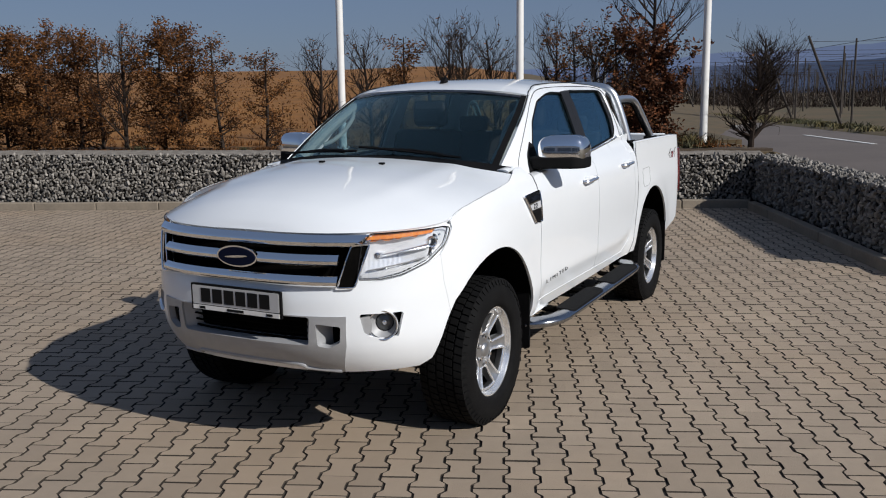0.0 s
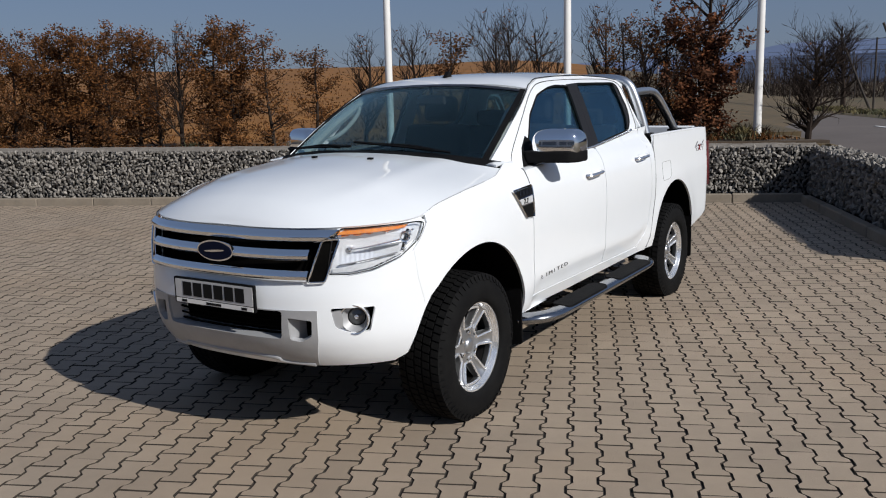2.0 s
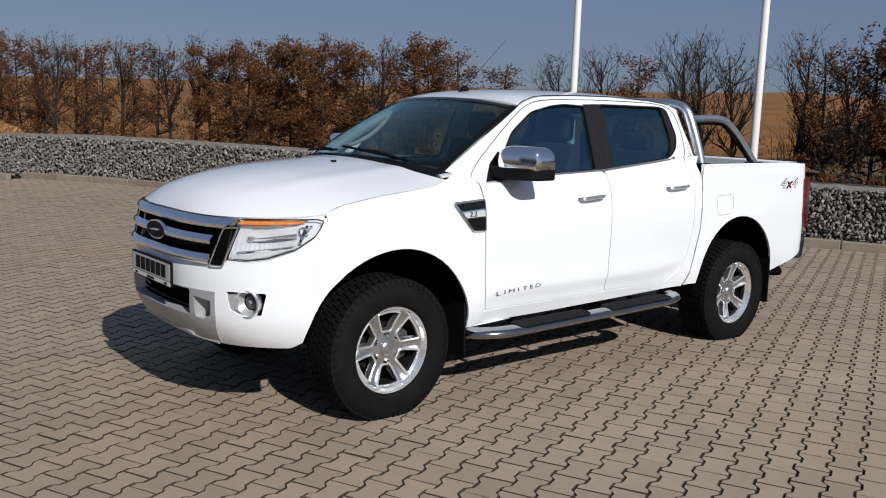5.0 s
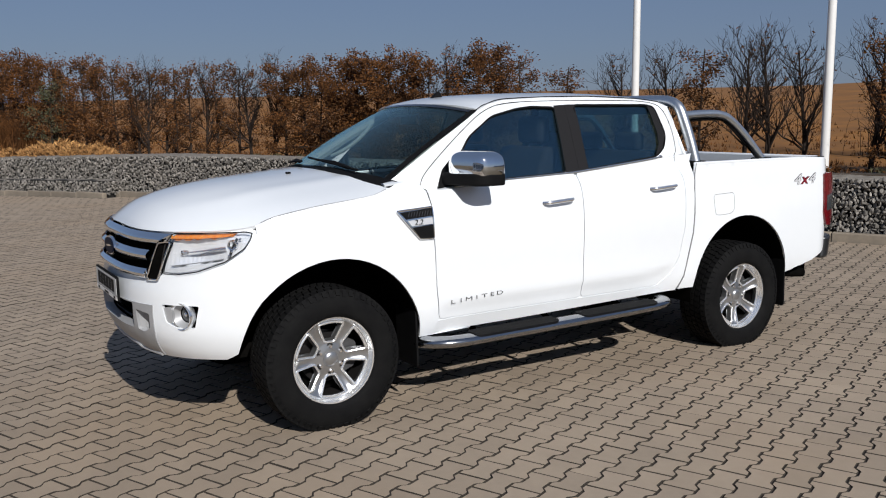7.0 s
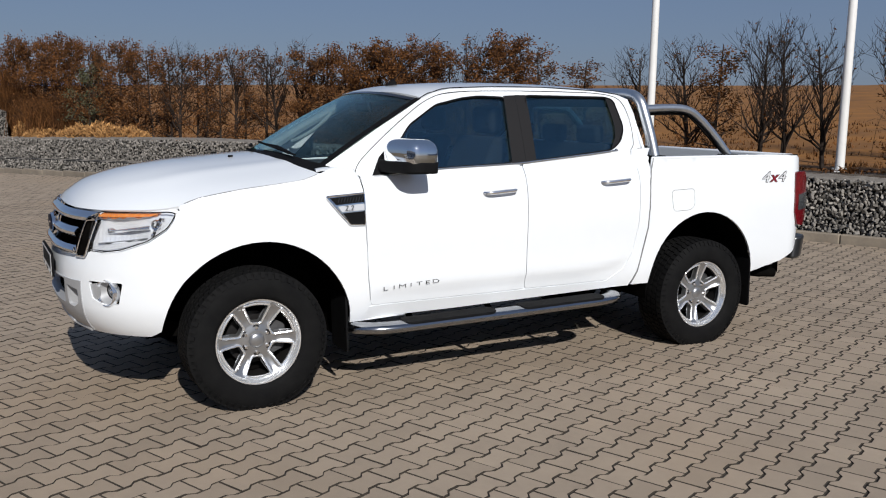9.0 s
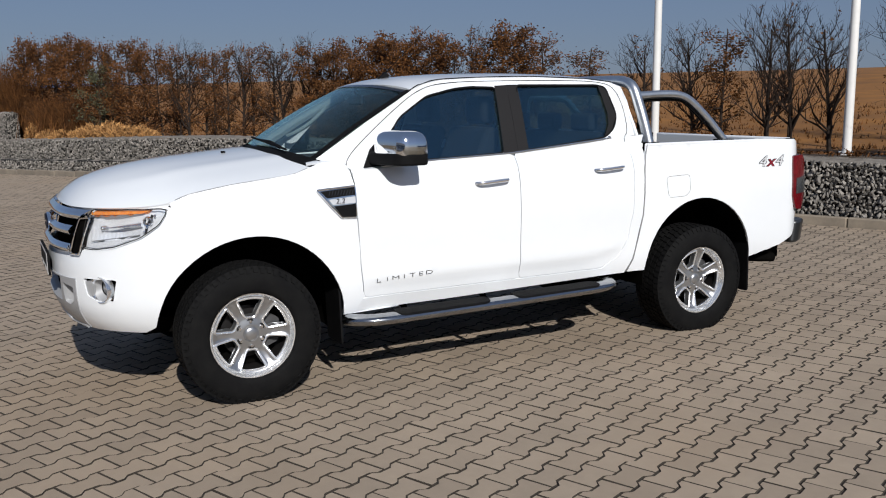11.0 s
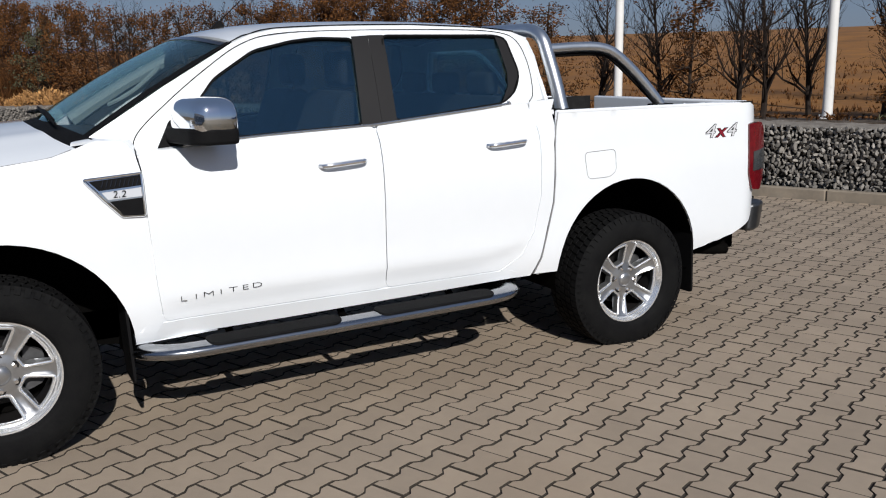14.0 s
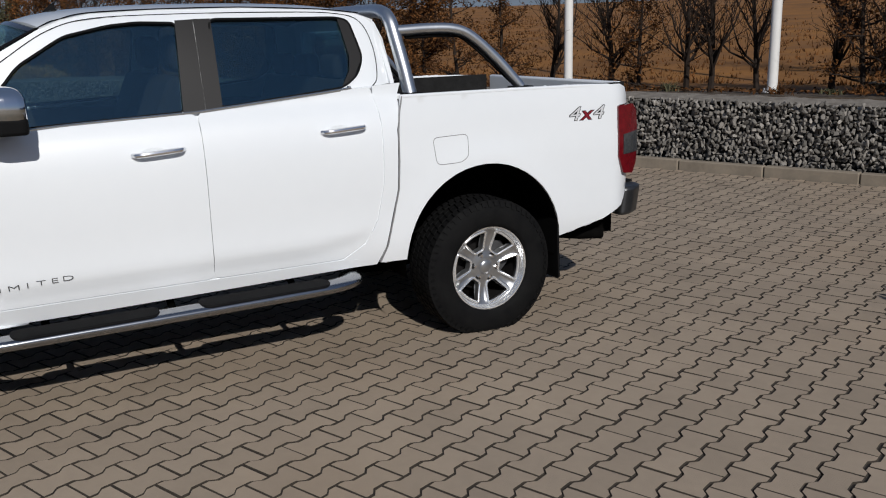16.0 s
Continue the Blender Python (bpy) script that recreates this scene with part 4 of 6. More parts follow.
def roof_pt(a, b):
    t = 2 * a - 1
    f = screen_pt(a, 1.0)
    y = f.y + (2.668 - f.y) * b
    ze = lerp([(1.0, 1.69), (1.095, 1.698), (1.18, 1.731), (1.30, 1.756), (1.60, 1.769), (2.0, 1.772), (2.40, 1.756), (2.58, 1.735), (2.70, 1.69)], y)
    xe = cab_x(min(y, 2.64), min(ze, 1.772)) + 0.004
    q = abs(t) ** 2.6
    return Vector((t * xe, y, smooth(ROOF_Z, y) * (1 - q) + ze * q))


shell(part("roof", outward(grid_bm(roof_pt, 32, 36), lambda c: Vector((0, 0, 1))), PAINT, truck, recalc=False, angle=60), 0.02)
back = [(-0.76, 0.60), (0.76, 0.60), (0.77, 1.38), (0.66, 1.60), (0.60, 1.70), (0.40, 1.735), (-0.40, 1.735), (-0.60, 1.70), (-0.66, 1.60), (-0.77, 1.38)]
hole = rounded([(-0.60, 1.40), (0.60, 1.40), (0.53, 1.655), (-0.53, 1.655)], 0.05)
shell(part("cab_back", sheet_bm(back, lambda x, z: Vector((x, 2.715 - 0.20 * max(0, z - 1.4) ** 1.5, z)), 0.08, (hole,)), PAINT, truck), 0.02)
shell(part("rear_screen", sheet_bm(hole, lambda x, z: Vector((x, 2.712 - 0.20 * max(0, z - 1.4) ** 1.5, z)), 0.15), TINTED, truck, "dark tinted glass"), 0.005).visible_shadow = False

# ---- nose ----
head_poly = [(0.592, 0.905), (0.605, 1.060), (0.640, 1.106), (0.85, 1.110), (1.03, 1.112), (1.066, 1.104), (1.062, 1.08), (1.035, 1.03), (0.94, 0.965), (0.80, 0.918), (0.69, 0.902)]
fog_poly = rounded([(0.615, 0.748), (0.825, 0.745), (0.795, 0.628), (0.70, 0.630), (0.635, 0.655)], 0.015)
mouth_poly = rounded([(-0.385, 0.735), (0.385, 0.735), (0.372, 0.600), (-0.372, 0.600)], 0.02)
skid_out = [(0.555, 0.740), (0.550, 0.60), (0.515, 0.456), (0.33, 0.470), (0.29, 0.490), (-0.29, 0.490), (-0.33, 0.470), (-0.515, 0.456), (-0.550, 0.60), (-0.555, 0.740)]
slot_l = rounded([(0.412, 0.705), (0.528, 0.692), (0.522, 0.618), (0.470, 0.590), (0.415, 0.598)], 0.012)
slot_r = [(-a, b) for a, b in slot_l[::-1]]


def bumper_rear(side):
    out = []
    for k in range(10):
        a = radians(174 - 26 * k / 9)
        y, z = ARCH_F[0] + ARCH_F[2] * math.cos(a), ARCH_F[1] + ARCH_F[2] * math.sin(a)
        w, f = smooth(WIDTH, z), smooth(NOSE, z)
        t = math.acos(min(1.0, ((Y0 - y) / (Y0 - f)) ** (NN / 2)))
        out.append((side * float(np.interp(t, ANG, ARC)), z))
    return out


right_edge = bumper_rear(1)
L_seam = right_edge[-1][0]
outline = [(0.515, 0.454), (0.70, 0.454), (0.90, 0.452)] + right_edge + [(L_seam + 0.018, 0.74), (L_seam + 0.05, 0.80), (L_seam + 0.055, 0.85), (1.06, 0.995), (1.03, 0.990), (0.94, 0.955), (0.80, 0.908), (0.69, 0.893), (0.585, 0.895), (0.50, 0.872)]
outline = [(-0.50, 0.872)] + [(-a, b) for a, b in outline[::-1][1:]] + outline
bumper = front("front_bumper", outline, PAINT, truck, 0.032, (fog_poly, [(-a, b) for a, b in fog_poly[::-1]], skid_out), 0.02, -0.0012)
for s in (-1, 1):
    front("seam_backing", [(s * a, b) for a, b in [(L_seam - 0.03, 0.78), (L_seam + 0.05, 0.80), (L_seam + 0.06, 0.95), (1.08, 1.02), (1.02, 0.97), (L_seam - 0.03, 0.87)]][::s], PAINT, bumper, 0.04, (), 0.008, -0.018)
front("bumper_insert", skid_out, SILVER, bumper, 0.03, (mouth_poly, slot_l, slot_r), 0.03, 0.004, "satin silver lower insert")
front("air_intake", [(-0.45, 0.76), (0.45, 0.76), (0.44, 0.58), (-0.44, 0.58)], SHADE, bumper, 0.06, (), 0.01, -0.09)
for s in (-1, 1):
    front("side_slot", [(s * a, b) for a, b in ([(0.40, 0.72), (0.54, 0.70), (0.53, 0.60), (0.42, 0.58)][::s])], SHADE, bumper, 0.03, (), 0.01, -0.075)
    part("slot_slope", outward(grid_bm(lambda a, b: nose_point(s * (0.409 + 0.075 * a), 0.588 + 0.122 * b, -0.004 - 0.066 * a), 4, 4), lambda c: Vector((0, -1, 0))), SILVER, bumper, recalc=False)
    part("mouth_cheek", outward(grid_bm(lambda a, b: nose_point(s * (0.388 - 0.035 * a - 0.012 * (1 - b)), 0.598 + 0.140 * b, -0.004 - 0.07 * a), 4, 4), lambda c: Vector((-s, -0.4, 0))), SILVER, bumper, recalc=False)
part("mouth_shelf", outward(grid_bm(lambda a, b: nose_point(-0.376 + 0.752 * a, 0.600 + 0.016 * b, 0.004 - 0.085 * b), 24, 4), lambda c: Vector((0, 0, 1))), SILVER, bumper, recalc=False)
part("skirt_lip", tube_bm(curve_pts([nose_point(a, b, 0.004) for a, b in ((-0.50, 0.462), (-0.34, 0.474), (-0.29, 0.494), (0.0, 0.494), (0.29, 0.494), (0.34, 0.474), (0.50, 0.462))], 5), 0.010, 8), SILVER, bumper)
for k in range(4):
    z = 0.615 + 0.03 * k
    part("intake_bar", tube_bm([nose_point(s, z, -0.05) for s in np.linspace(-0.37, 0.37, 12)], 0.006, 5), SHADE, bumper)
grille = front("grille", [(-0.60, 0.868), (0.60, 0.868), (0.615, 1.104), (-0.615, 1.104)], SHADE, truck, 0.05, (), 0.01, -0.045, "black grille with three chrome bars")
for name, z0, z1, w0, w1, o in (("upper_bar", 1.050, 1.104, 0.545, 0.635, 0.012), ("middle_bar", 0.968, 1.018, 0.50, 0.505, 0.014), ("lower_bar", 0.876, 0.924, 0.50, 0.505, 0.016)):
    poly = [(-w0, z0), (w0, z0), (w1, z1), (-w1, z1)]
    bm = sheet_bm(poly, lambda s, z: nose_point(s, z, o + 0.019 * math.sin((z - z0) / (z1 - z0) * math.pi)), 0.012)
    shell(part(name, outward(bm, lambda c: Vector((c.x * 0.6, c.y - 0.3, 0))), GRILLE_CHROME, grille, "chrome bar", 60, recalc=False), 0.03)
for s in (-1, 1):
    frame_poly = [(0.505, 0.870), (0.585, 0.872), (0.640, 1.064), (0.560, 1.056)]
    fl = [(s * a, b) for a, b in frame_poly][::s]
    line = dense_line(rounded(fl, 0.012), 0.02)
    part("grille_side_frame", tube_bm([nose_point(a, b, 0.014) for a, b in line + line[:1]], 0.0045, 8, caps=False), CHROME, grille, "chrome frame")
    front("side_frame_fill", inset(fl, 0.004), SHADE, grille, 0.03, (), 0.02, 0.004)
    # headlamp
    hp = [(s * a, b) for a, b in head_poly][::s]
    bowl = outward(sheet_bm(hp, lambda a, b: nose_point(a, b, -0.022 + 0.0012 * math.cos(abs(a) * 260) * max(0.0, min(1.0, (1.03 - b) / 0.05)) * (abs(a) < 0.82) * max(0.0, min(1.0, (b - 0.93) / 0.03)) - 0.030 * math.sin(max(0.0, min(1.0, (abs(a) - 0.60) / 0.34)) * math.pi) * math.sin(max(0.0, min(1.0, (b - 0.90) / 0.19)) * math.pi) ** 0.7), 0.0065), lambda c: Vector((c.x * 0.6, c.y - 0.3, 0)))
    lamp = shell(part("headlamp", bowl, CLEARLAMP, truck, "clear headlamp with chrome reflector and amber strip", 50, recalc=False), 0.012)
    wide = [(s * a, b) for a, b in [(0.585, 0.890), (0.598, 1.068), (0.635, 1.118), (0.85, 1.122), (1.05, 1.124), (1.090, 1.110), (1.085, 1.06), (1.055, 1.01), (0.95, 0.948), (0.80, 0.902), (0.69, 0.888)]][::s]
    front("lamp_surround", wide, PAINT, lamp, 0.03, (hp,), 0.006, -0.010)
    front("lens", rounded(hp, 0.015), LENS, lamp, 0.03, (), 0.004, 0.004).visible_shadow = False
    front("amber_strip", [(s * a, b) for a, b in [(0.625, 1.078), (0.80, 1.082), (0.935, 1.088), (0.985, 1.106), (0.66, 1.104)]][::s], AMBER, lamp, 0.02, (), 0.012, -0.004, "amber indicator strip")
    rim = dense_line(rounded(hp, 0.015), 0.02)
    part("lamp_border", tube_bm([nose_point(a, b, 0.0055) for a, b in rim + rim[:1]], 0.0030, 5, caps=False), PILLAR, lamp)
    fin = [nose_point(s * (0.700 + 0.235 * k / 8), 1.008 + 0.022 * k / 8, -0.020) for k in range(9)]
    part("reflector_fin", tube_bm(fin, [0.004 + 0.018 * (k / 8) ** 1.5 for k in range(9)], 12, squash=0.6), HANDLE, lamp, "bright tapered fin")
    c = nose_point(s * 0.690, 1.005, -0.036)
    q = Vector((s * 0.25, -0.9, 0)).normalized().to_track_quat("Z", "Y").to_matrix()
    part("bulb_shield", lathe_bm([(0.001, 0.012), (0.012, 0.008), (0.017, -0.006), (0.017, -0.030)], lambda i, j, h: c + q @ Vector((i, j, h)), 16), HANDLE, lamp)
    for k in range(5):
        c = nose_point(s * (0.955 + 0.012 * k), 0.995 + 0.020 * k, -0.006)
        part("lamp_bead", lathe_bm([(0.001, 0.006), (0.005, 0.003), (0.007, -0.004)], lambda i, j, h: c + q @ Vector((i, j, h)), 8), CHROME, lamp)
    front("lamp_shelf", [(s * a, b) for a, b in [(0.640, 0.938), (0.925, 0.975), (0.927, 0.980), (0.640, 0.943)]][::s], GAP, lamp, 0.03, (), 0.012, -0.014)
    front("lamp_floor", [(s * a, b) for a, b in [(0.612, 0.908), (0.70, 0.910), (0.80, 0.926), (0.925, 0.968), (0.640, 0.930), (0.615, 0.925)]][::s], CLEARLAMP, lamp, 0.03, (), 0.006, -0.012)
    c = nose_point(s * 0.965, 1.045, -0.012)
    q = Vector((s * 0.75, -0.65, 0)).normalized().to_track_quat("Z", "Y").to_matrix()
    part("side_bulb_ring", lathe_bm([(0.012, -0.01), (0.018, 0.002), (0.024, 0.004), (0.028, -0.004)], lambda a, b, h: c + q @ Vector((a, b, h)), 20), CHROME, lamp)
    part("lamp_divider", tube_bm([nose_point(s * a, b, -0.02) for a, b in ((0.955, 0.985), (0.965, 1.03), (0.985, 1.078))], 0.007, 6), PILLAR, lamp)
    # fog lamp
    fp = [(s * a, b) for a, b in fog_poly][::s]
    fog = front("fog_lamp_recess", fp, BLACK, bumper, 0.03, (), 0.01, -0.05)
    front("fog_bezel", [(s * a, b) for a, b in [(0.612, 0.728), (0.662, 0.736), (0.672, 0.70), (0.668, 0.655), (0.640, 0.652), (0.622, 0.665)]][::s], SILVER, fog, 0.02, (), 0.02, -0.008, "silver tab")
    n = Vector((s * 0.48, -0.87, 0)).normalized()
    q = n.to_track_quat("Z", "Y").to_matrix()
    c = nose_point(s * 0.722, 0.690, -0.010)
    d = nose_point(s * 0.738, 0.696, -0.034)
    part("fog_ring", lathe_bm([(0.060, 0.0), (0.064, 0.010), (0.069, 0.012), (0.072, 0.004), (0.070, -0.03)], lambda a, b, h: c + q @ Vector((a, b, h)), 32), HANDLE, fog)
    rings = [[c.lerp(d, f) + q @ Vector((r * math.cos(t), r * math.sin(t), 0)) for t in [2 * math.pi * k / 32 for k in range(33)]] for f, r in ((0.0, 0.062), (0.5, 0.053), (1.0, 0.043))]
    part("fog_dish", grid_bm(lambda a, b: rings[round(b * 2)][round(a * 32)], 32, 2), SILVER, fog, "silver dish")
    part("fog_lens", lathe_bm([(0.001, 0.010), (0.02, 0.007), (0.038, -0.002), (0.044, -0.014)], lambda a, b, h: d + q @ Vector((a, b, h)), 24), FROST, fog)
    part("fog_bulb", lathe_bm([(0.001, 0.013), (0.008, 0.011), (0.012, 0.007)], lambda a, b, h: d + q @ Vector((a, b, h)), 12), HANDLE, fog)
# badge: a plain oval
oval = [(0.108 * math.cos(t), 0.043 * math.sin(t)) for t in [2 * math.pi * k / 36 for k in range(36)]]
part("badge_ring", prism_bm([(a * 1.10, b * 1.17) for a, b in oval], lambda a, b, c: Vector((a, -0.905 - c, 0.993 + b)), 0.016), CHROME, grille)
part("badge_face", prism_bm(oval, lambda a, b, c: Vector((a, -0.922 - c, 0.993 + b)), 0.003), BLUE, grille, "plain dark blue oval badge")
part("badge_stroke", prism_bm([(x * 0.62, y * 0.12 + 0.05 * x) for x, y in oval], lambda a, b, c: Vector((a, -0.9255 - c, 0.993 + b)), 0.0012), CHROME, grille)
# plate
plate = part("number_plate", prism_bm(rounded([(-0.268, 0.722), (0.268, 0.722), (0.268, 0.852), (-0.268, 0.852)], 0.008), lambda a, b, c: Vector((a, -0.938 - c, b)), 0.012), BLACK, truck, "grey dealer plate with dark lettering bars in a black holder")
part("plate_face", prism_bm(rounded([(-0.257, 0.752), (0.257, 0.752), (0.257, 0.843), (-0.257, 0.843)], 0.006), lambda a, b, c: Vector((a, -0.9505 - c, b)), 0.002), PLATE, plate)
part("plate_strip", box_bm((-0.257, -0.9525, 0.727), (0.257, -0.9505, 0.748)), POLE, plate)
for k in range(6):
    x = -0.175 + k * 0.070
    part("lettering_bar", box_bm((x - 0.029, -0.9542, 0.764), (x + 0.029, -0.9526, 0.832)), INK, plate)
for x, w in ((-0.2, 0.018), (0.0, 0.05), (0.2, 0.018)):
    part("lettering_bar", box_bm((x - w, -0.9536, 0.731), (x + w, -0.9526, 0.743)), INK, plate)
# jets, wipers, aerial
for x in (-0.19, 0.205):
    y = 0.055
    part("washer_jet", box_bm((x - 0.014, y - 0.010, bonnet_z(x, y) - 0.004), (x + 0.014, y + 0.012, bonnet_z(x, y) + 0.010)), BLACK, truck)
for a0, a1, b0, b1 in ((0.80, 0.50, 0.02, 0.055), (0.36, 0.06, 0.02, 0.06)):
    p0, p1 = screen_pt(a0, b0) + Vector((0, -0.02, 0.02)), screen_pt(a1, b1) + Vector((0, -0.015, 0.02))
    w = part("wiper", tube_bm([p0, p0.lerp(p1, 0.4) + Vector((0, 0, 0.012)), p1], [0.012, 0.009, 0.006], 6), BLACK, truck)
    part("blade", tube_bm([p0.lerp(p1, -0.25), p0.lerp(p1, 0.5) + Vector((0, -0.01, 0.004)), p1.lerp(p0, -0.25)], 0.007, 4), BLACK, w)
part("aerial", prism_bm([(1.150, 1.774), (1.240, 1.778), (1.228, 1.795), (1.214, 1.822), (1.204, 1.822)], lambda a, b, c: Vector((c - 0.014, a, b)), 0.028), BLACK, truck)

part("aerial_rod", tube_bm([(0, 1.205, 1.812), (0, 1.30, 1.90), (0, 1.555, 2.135)], [0.0035, 0.0022, 0.0016], 6), BLACK, truck, "thin black aerial rod")

# ---- flank fittings ----
for side in (1, -1):
    doors = [o for o in truck.children if o.name.startswith("front_door")], [o for o in truck.children if o.name.startswith("rear_door")]
    fd, rd = doors[0][0 if side == 1 else 1], doors[1][0 if side == 1 else 1]
    for dr, y0, y1, z0 in ((fd, 1.385, 1.605, 1.148), (rd, 2.268, 2.488, 1.182)):
        x = skin_x(y0, z0)
        part("handle_cup", prism_bm([((y0 + y1) / 2 + 0.065 * math.cos(t) - 0.02, z0 - 0.008 + 0.030 * math.sin(t)) for t in [2 * math.pi * k / 20 for k in range(20)]], lambda a, b, c: Vector((side * (x - 0.002 + c), a, b)), 0.004), PAINT, dr)
        part("door_handle", tube_bm(curve_pts([(side * (x + 0.002), y0, z0 - 0.006), (side * (x + 0.032), y0 + 0.03, z0 - 0.004), (side * (x + 0.036), y0 + 0.14, z0 + 0.003), (side * (x + 0.030), y1 - 0.02, z0 + 0.006), (side * (x + 0.002), y1, z0 + 0.006)], 4), 0.0125, 8, squash=0.95), HANDLE, dr, "chrome handle")
    # fender vent
    vent_poly = [(0.385, 1.160), (0.608, 1.172), (0.608, 1.000), (0.520, 1.004), (0.455, 1.075)]
    vent = panel("fender_vent", rounded(vent_poly, 0.008), skin_x, CHROME, truck, side, 0.04, (), 0.02, 0.008, "chrome-rimmed black side vent")
    panel("vent_upper", [(0.405, 1.153), (0.602, 1.166), (0.602, 1.124), (0.440, 1.114)], skin_x, BLACK, vent, side, 0.03, (), 0.01, 0.011)
    panel("vent_lower", [(0.476, 1.068), (0.602, 1.074), (0.602, 1.006), (0.524, 1.009)], skin_x, BLACK, vent, side, 0.03, (), 0.01, 0.011)
    panel("vent_band", [(0.448, 1.106), (0.602, 1.116), (0.602, 1.080), (0.470, 1.076)], skin_x, BRIGHT, vent, side, 0.03, (), 0.01, 0.0105)
    rim = dense_line(rounded(vent_poly, 0.008), 0.02)
    part("vent_rim", tube_bm([(side * (skin_x(a, b) + 0.010), a, b) for a, b in rim + rim[:1]], 0.0055, 6, caps=False), CHROME, vent)
    for k in range(9):
        y = 0.45 + 0.017 * k
        part("vent_mesh", tube_bm([(side * (skin_x(y, 1.13) + 0.013), y, 1.126), (side * (skin_x(y, 1.15) + 0.013), y + 0.010, 1.154)], 0.003, 4), GLOSSBLACK, vent)
    turn = Matrix(((0, 0, side, 0), (side, 0, 0, 0), (0, 1, 0, 0), (0, 0, 0, 1)))
    letters("engine_lettering", "2.2", 0.040, Matrix.Translation((side * (skin_x(0.54, 1.095) + 0.012), 0.515, 1.094)) @ turn, INK, vent, 0.002, "dark raised digits", 0.15, 1.1)
    for k, ch in enumerate("LIMITED"):
        y = 0.735 + (k if side == 1 else 6 - k) * 0.054
        letters("trim_letter", ch, 0.0315, Matrix.Translation((side * (skin_x(y, 0.665) + 0.002), y, 0.622 + 0.016 * (y - 0.735) / 0.33)) @ turn @ Matrix.Diagonal((2.25, 1.0, 1, 1)), DARKINK, fd, 0.0015, "", 0.0, 1.0, -0.0007)
    bed_panel = [o for o in truck.children if o.name.startswith("bed_side")][0 if side == 1 else 1]
    for txt, y, ink in (("4", 3.755, GREYINK), ("x", 3.838, REDINK), ("4", 3.920, GREYINK)):
        letters("drive_lettering", txt, 0.106 if txt == "4" else 0.108, Matrix.Translation((side * (bed_x(y, 1.155) + 0.001), y, 1.158)) @ turn @ Matrix.Diagonal((1.35, 1, 1, 1)), ink, bed_panel, 0.0022, "", 0.25)
        letters("lettering_edge", txt, 0.106 if txt == "4" else 0.108, Matrix.Translation((side * (bed_x(y, 1.155) + 0.001), y, 1.158)) @ turn @ Matrix.Diagonal((1.35, 1, 1, 1)), INK, bed_panel, 0.0012, "", 0.25, 1.0, 0.0032)
    # filler flap
    fl = rounded([(2.868, 1.100), (3.075, 1.106), (3.072, 0.990), (3.030, 0.962), (2.885, 0.958)], 0.03)
    if side == 1:
        rimline = dense_line(fl, 0.02)
        part("filler_gap", tube_bm([(side * (bed_x(a, b) + 0.0005), a, b) for a, b in rimline + rimline[:1]], 0.0016, 4, caps=False), GAP, bed_panel)
    # mirror
    def cap_pt(a, b, lo, hi):
        t, p = 2 * math.pi * a, lo + (hi - lo) * b
        c, s_ = math.cos(t), math.sin(t)
        e = 0.46
        def pw(q):
            return math.copysign(abs(q) ** e, q)
        r = abs(math.cos(p)) ** 0.5
        return Vector((side * (0.955 + 0.135 * pw(c) * r), 0.87 + 0.095 * pw(s_) * r + 0.035 * pw(c) * r, 1.372 + 0.100 * math.copysign(abs(math.sin(p)) ** 0.7, math.sin(p))))
    cap = part("door_mirror", grid_bm(lambda a, b: cap_pt(a, b, -0.22, 1.55), 32, 12), CHROME, fd, "chrome-capped door mirror", 60)
    arm = prism_bm(rounded([(0.785, 0.735), (0.86, 0.748), (1.05, 0.790), (1.092, 0.85), (1.088, 0.985), (0.86, 0.945), (0.785, 0.87)], 0.03), lambda a, b, c: Vector((side * a, b, 1.280 + c)), 0.070)
    soft(part("mirror_arm", arm, BLACK, cap), 0.014, 3)
    part("mirror_face", box_bm((side * 0.945 - 0.09, 0.952, 1.318), (side * 0.945 + 0.09, 0.956, 1.428)), CHROME, cap)
    part("indicator", box_bm((side * 1.04 - 0.03, 0.795, 1.362), (side * 1.04 + 0.03, 0.815, 1.384)), LENS, cap)
    # side step
    path = curve_pts([(side * 0.84, 0.555, 0.405), (side * 0.93, 0.60, 0.412), (side * 0.985, 0.72, 0.415), (side * 0.99, 1.0, 0.417), (side * 0.99, 1.6, 0.422), (side * 0.99, 2.1, 0.428), (side * 0.975, 2.27, 0.430), (side * 0.92, 2.36, 0.430), (side * 0.84, 2.39, 0.428)], 6)
    step = part("side_step", tube_bm(path, 0.062, 16, squash=0.52), STEP, truck, "polished steel side step with black rubber treads", 60)
    for y0, y1 in ((0.80, 1.41), (1.59, 2.22)):
        pad = prism_bm(rounded([(0.925, y0), (1.046, y0), (1.046, y1), (0.925, y1)], 0.05, 6), lambda a, b, c: Vector((side * a, b, 0.438 - 4.0 * max(0, a - 1.0) ** 2 + (b - 0.8) * 0.009 + c)), 0.014)
        p = part("tread_pad", pad, BLACK, step, "black rubber tread")
        soft(p, 0.004)
    for y in (0.95, 1.5, 2.1):
        part("bracket", tube_bm([(side * 0.95, y, 0.40), (side * 0.80, y, 0.40), (side * 0.70, y, 0.46)], 0.018, 8), SHADE, step)

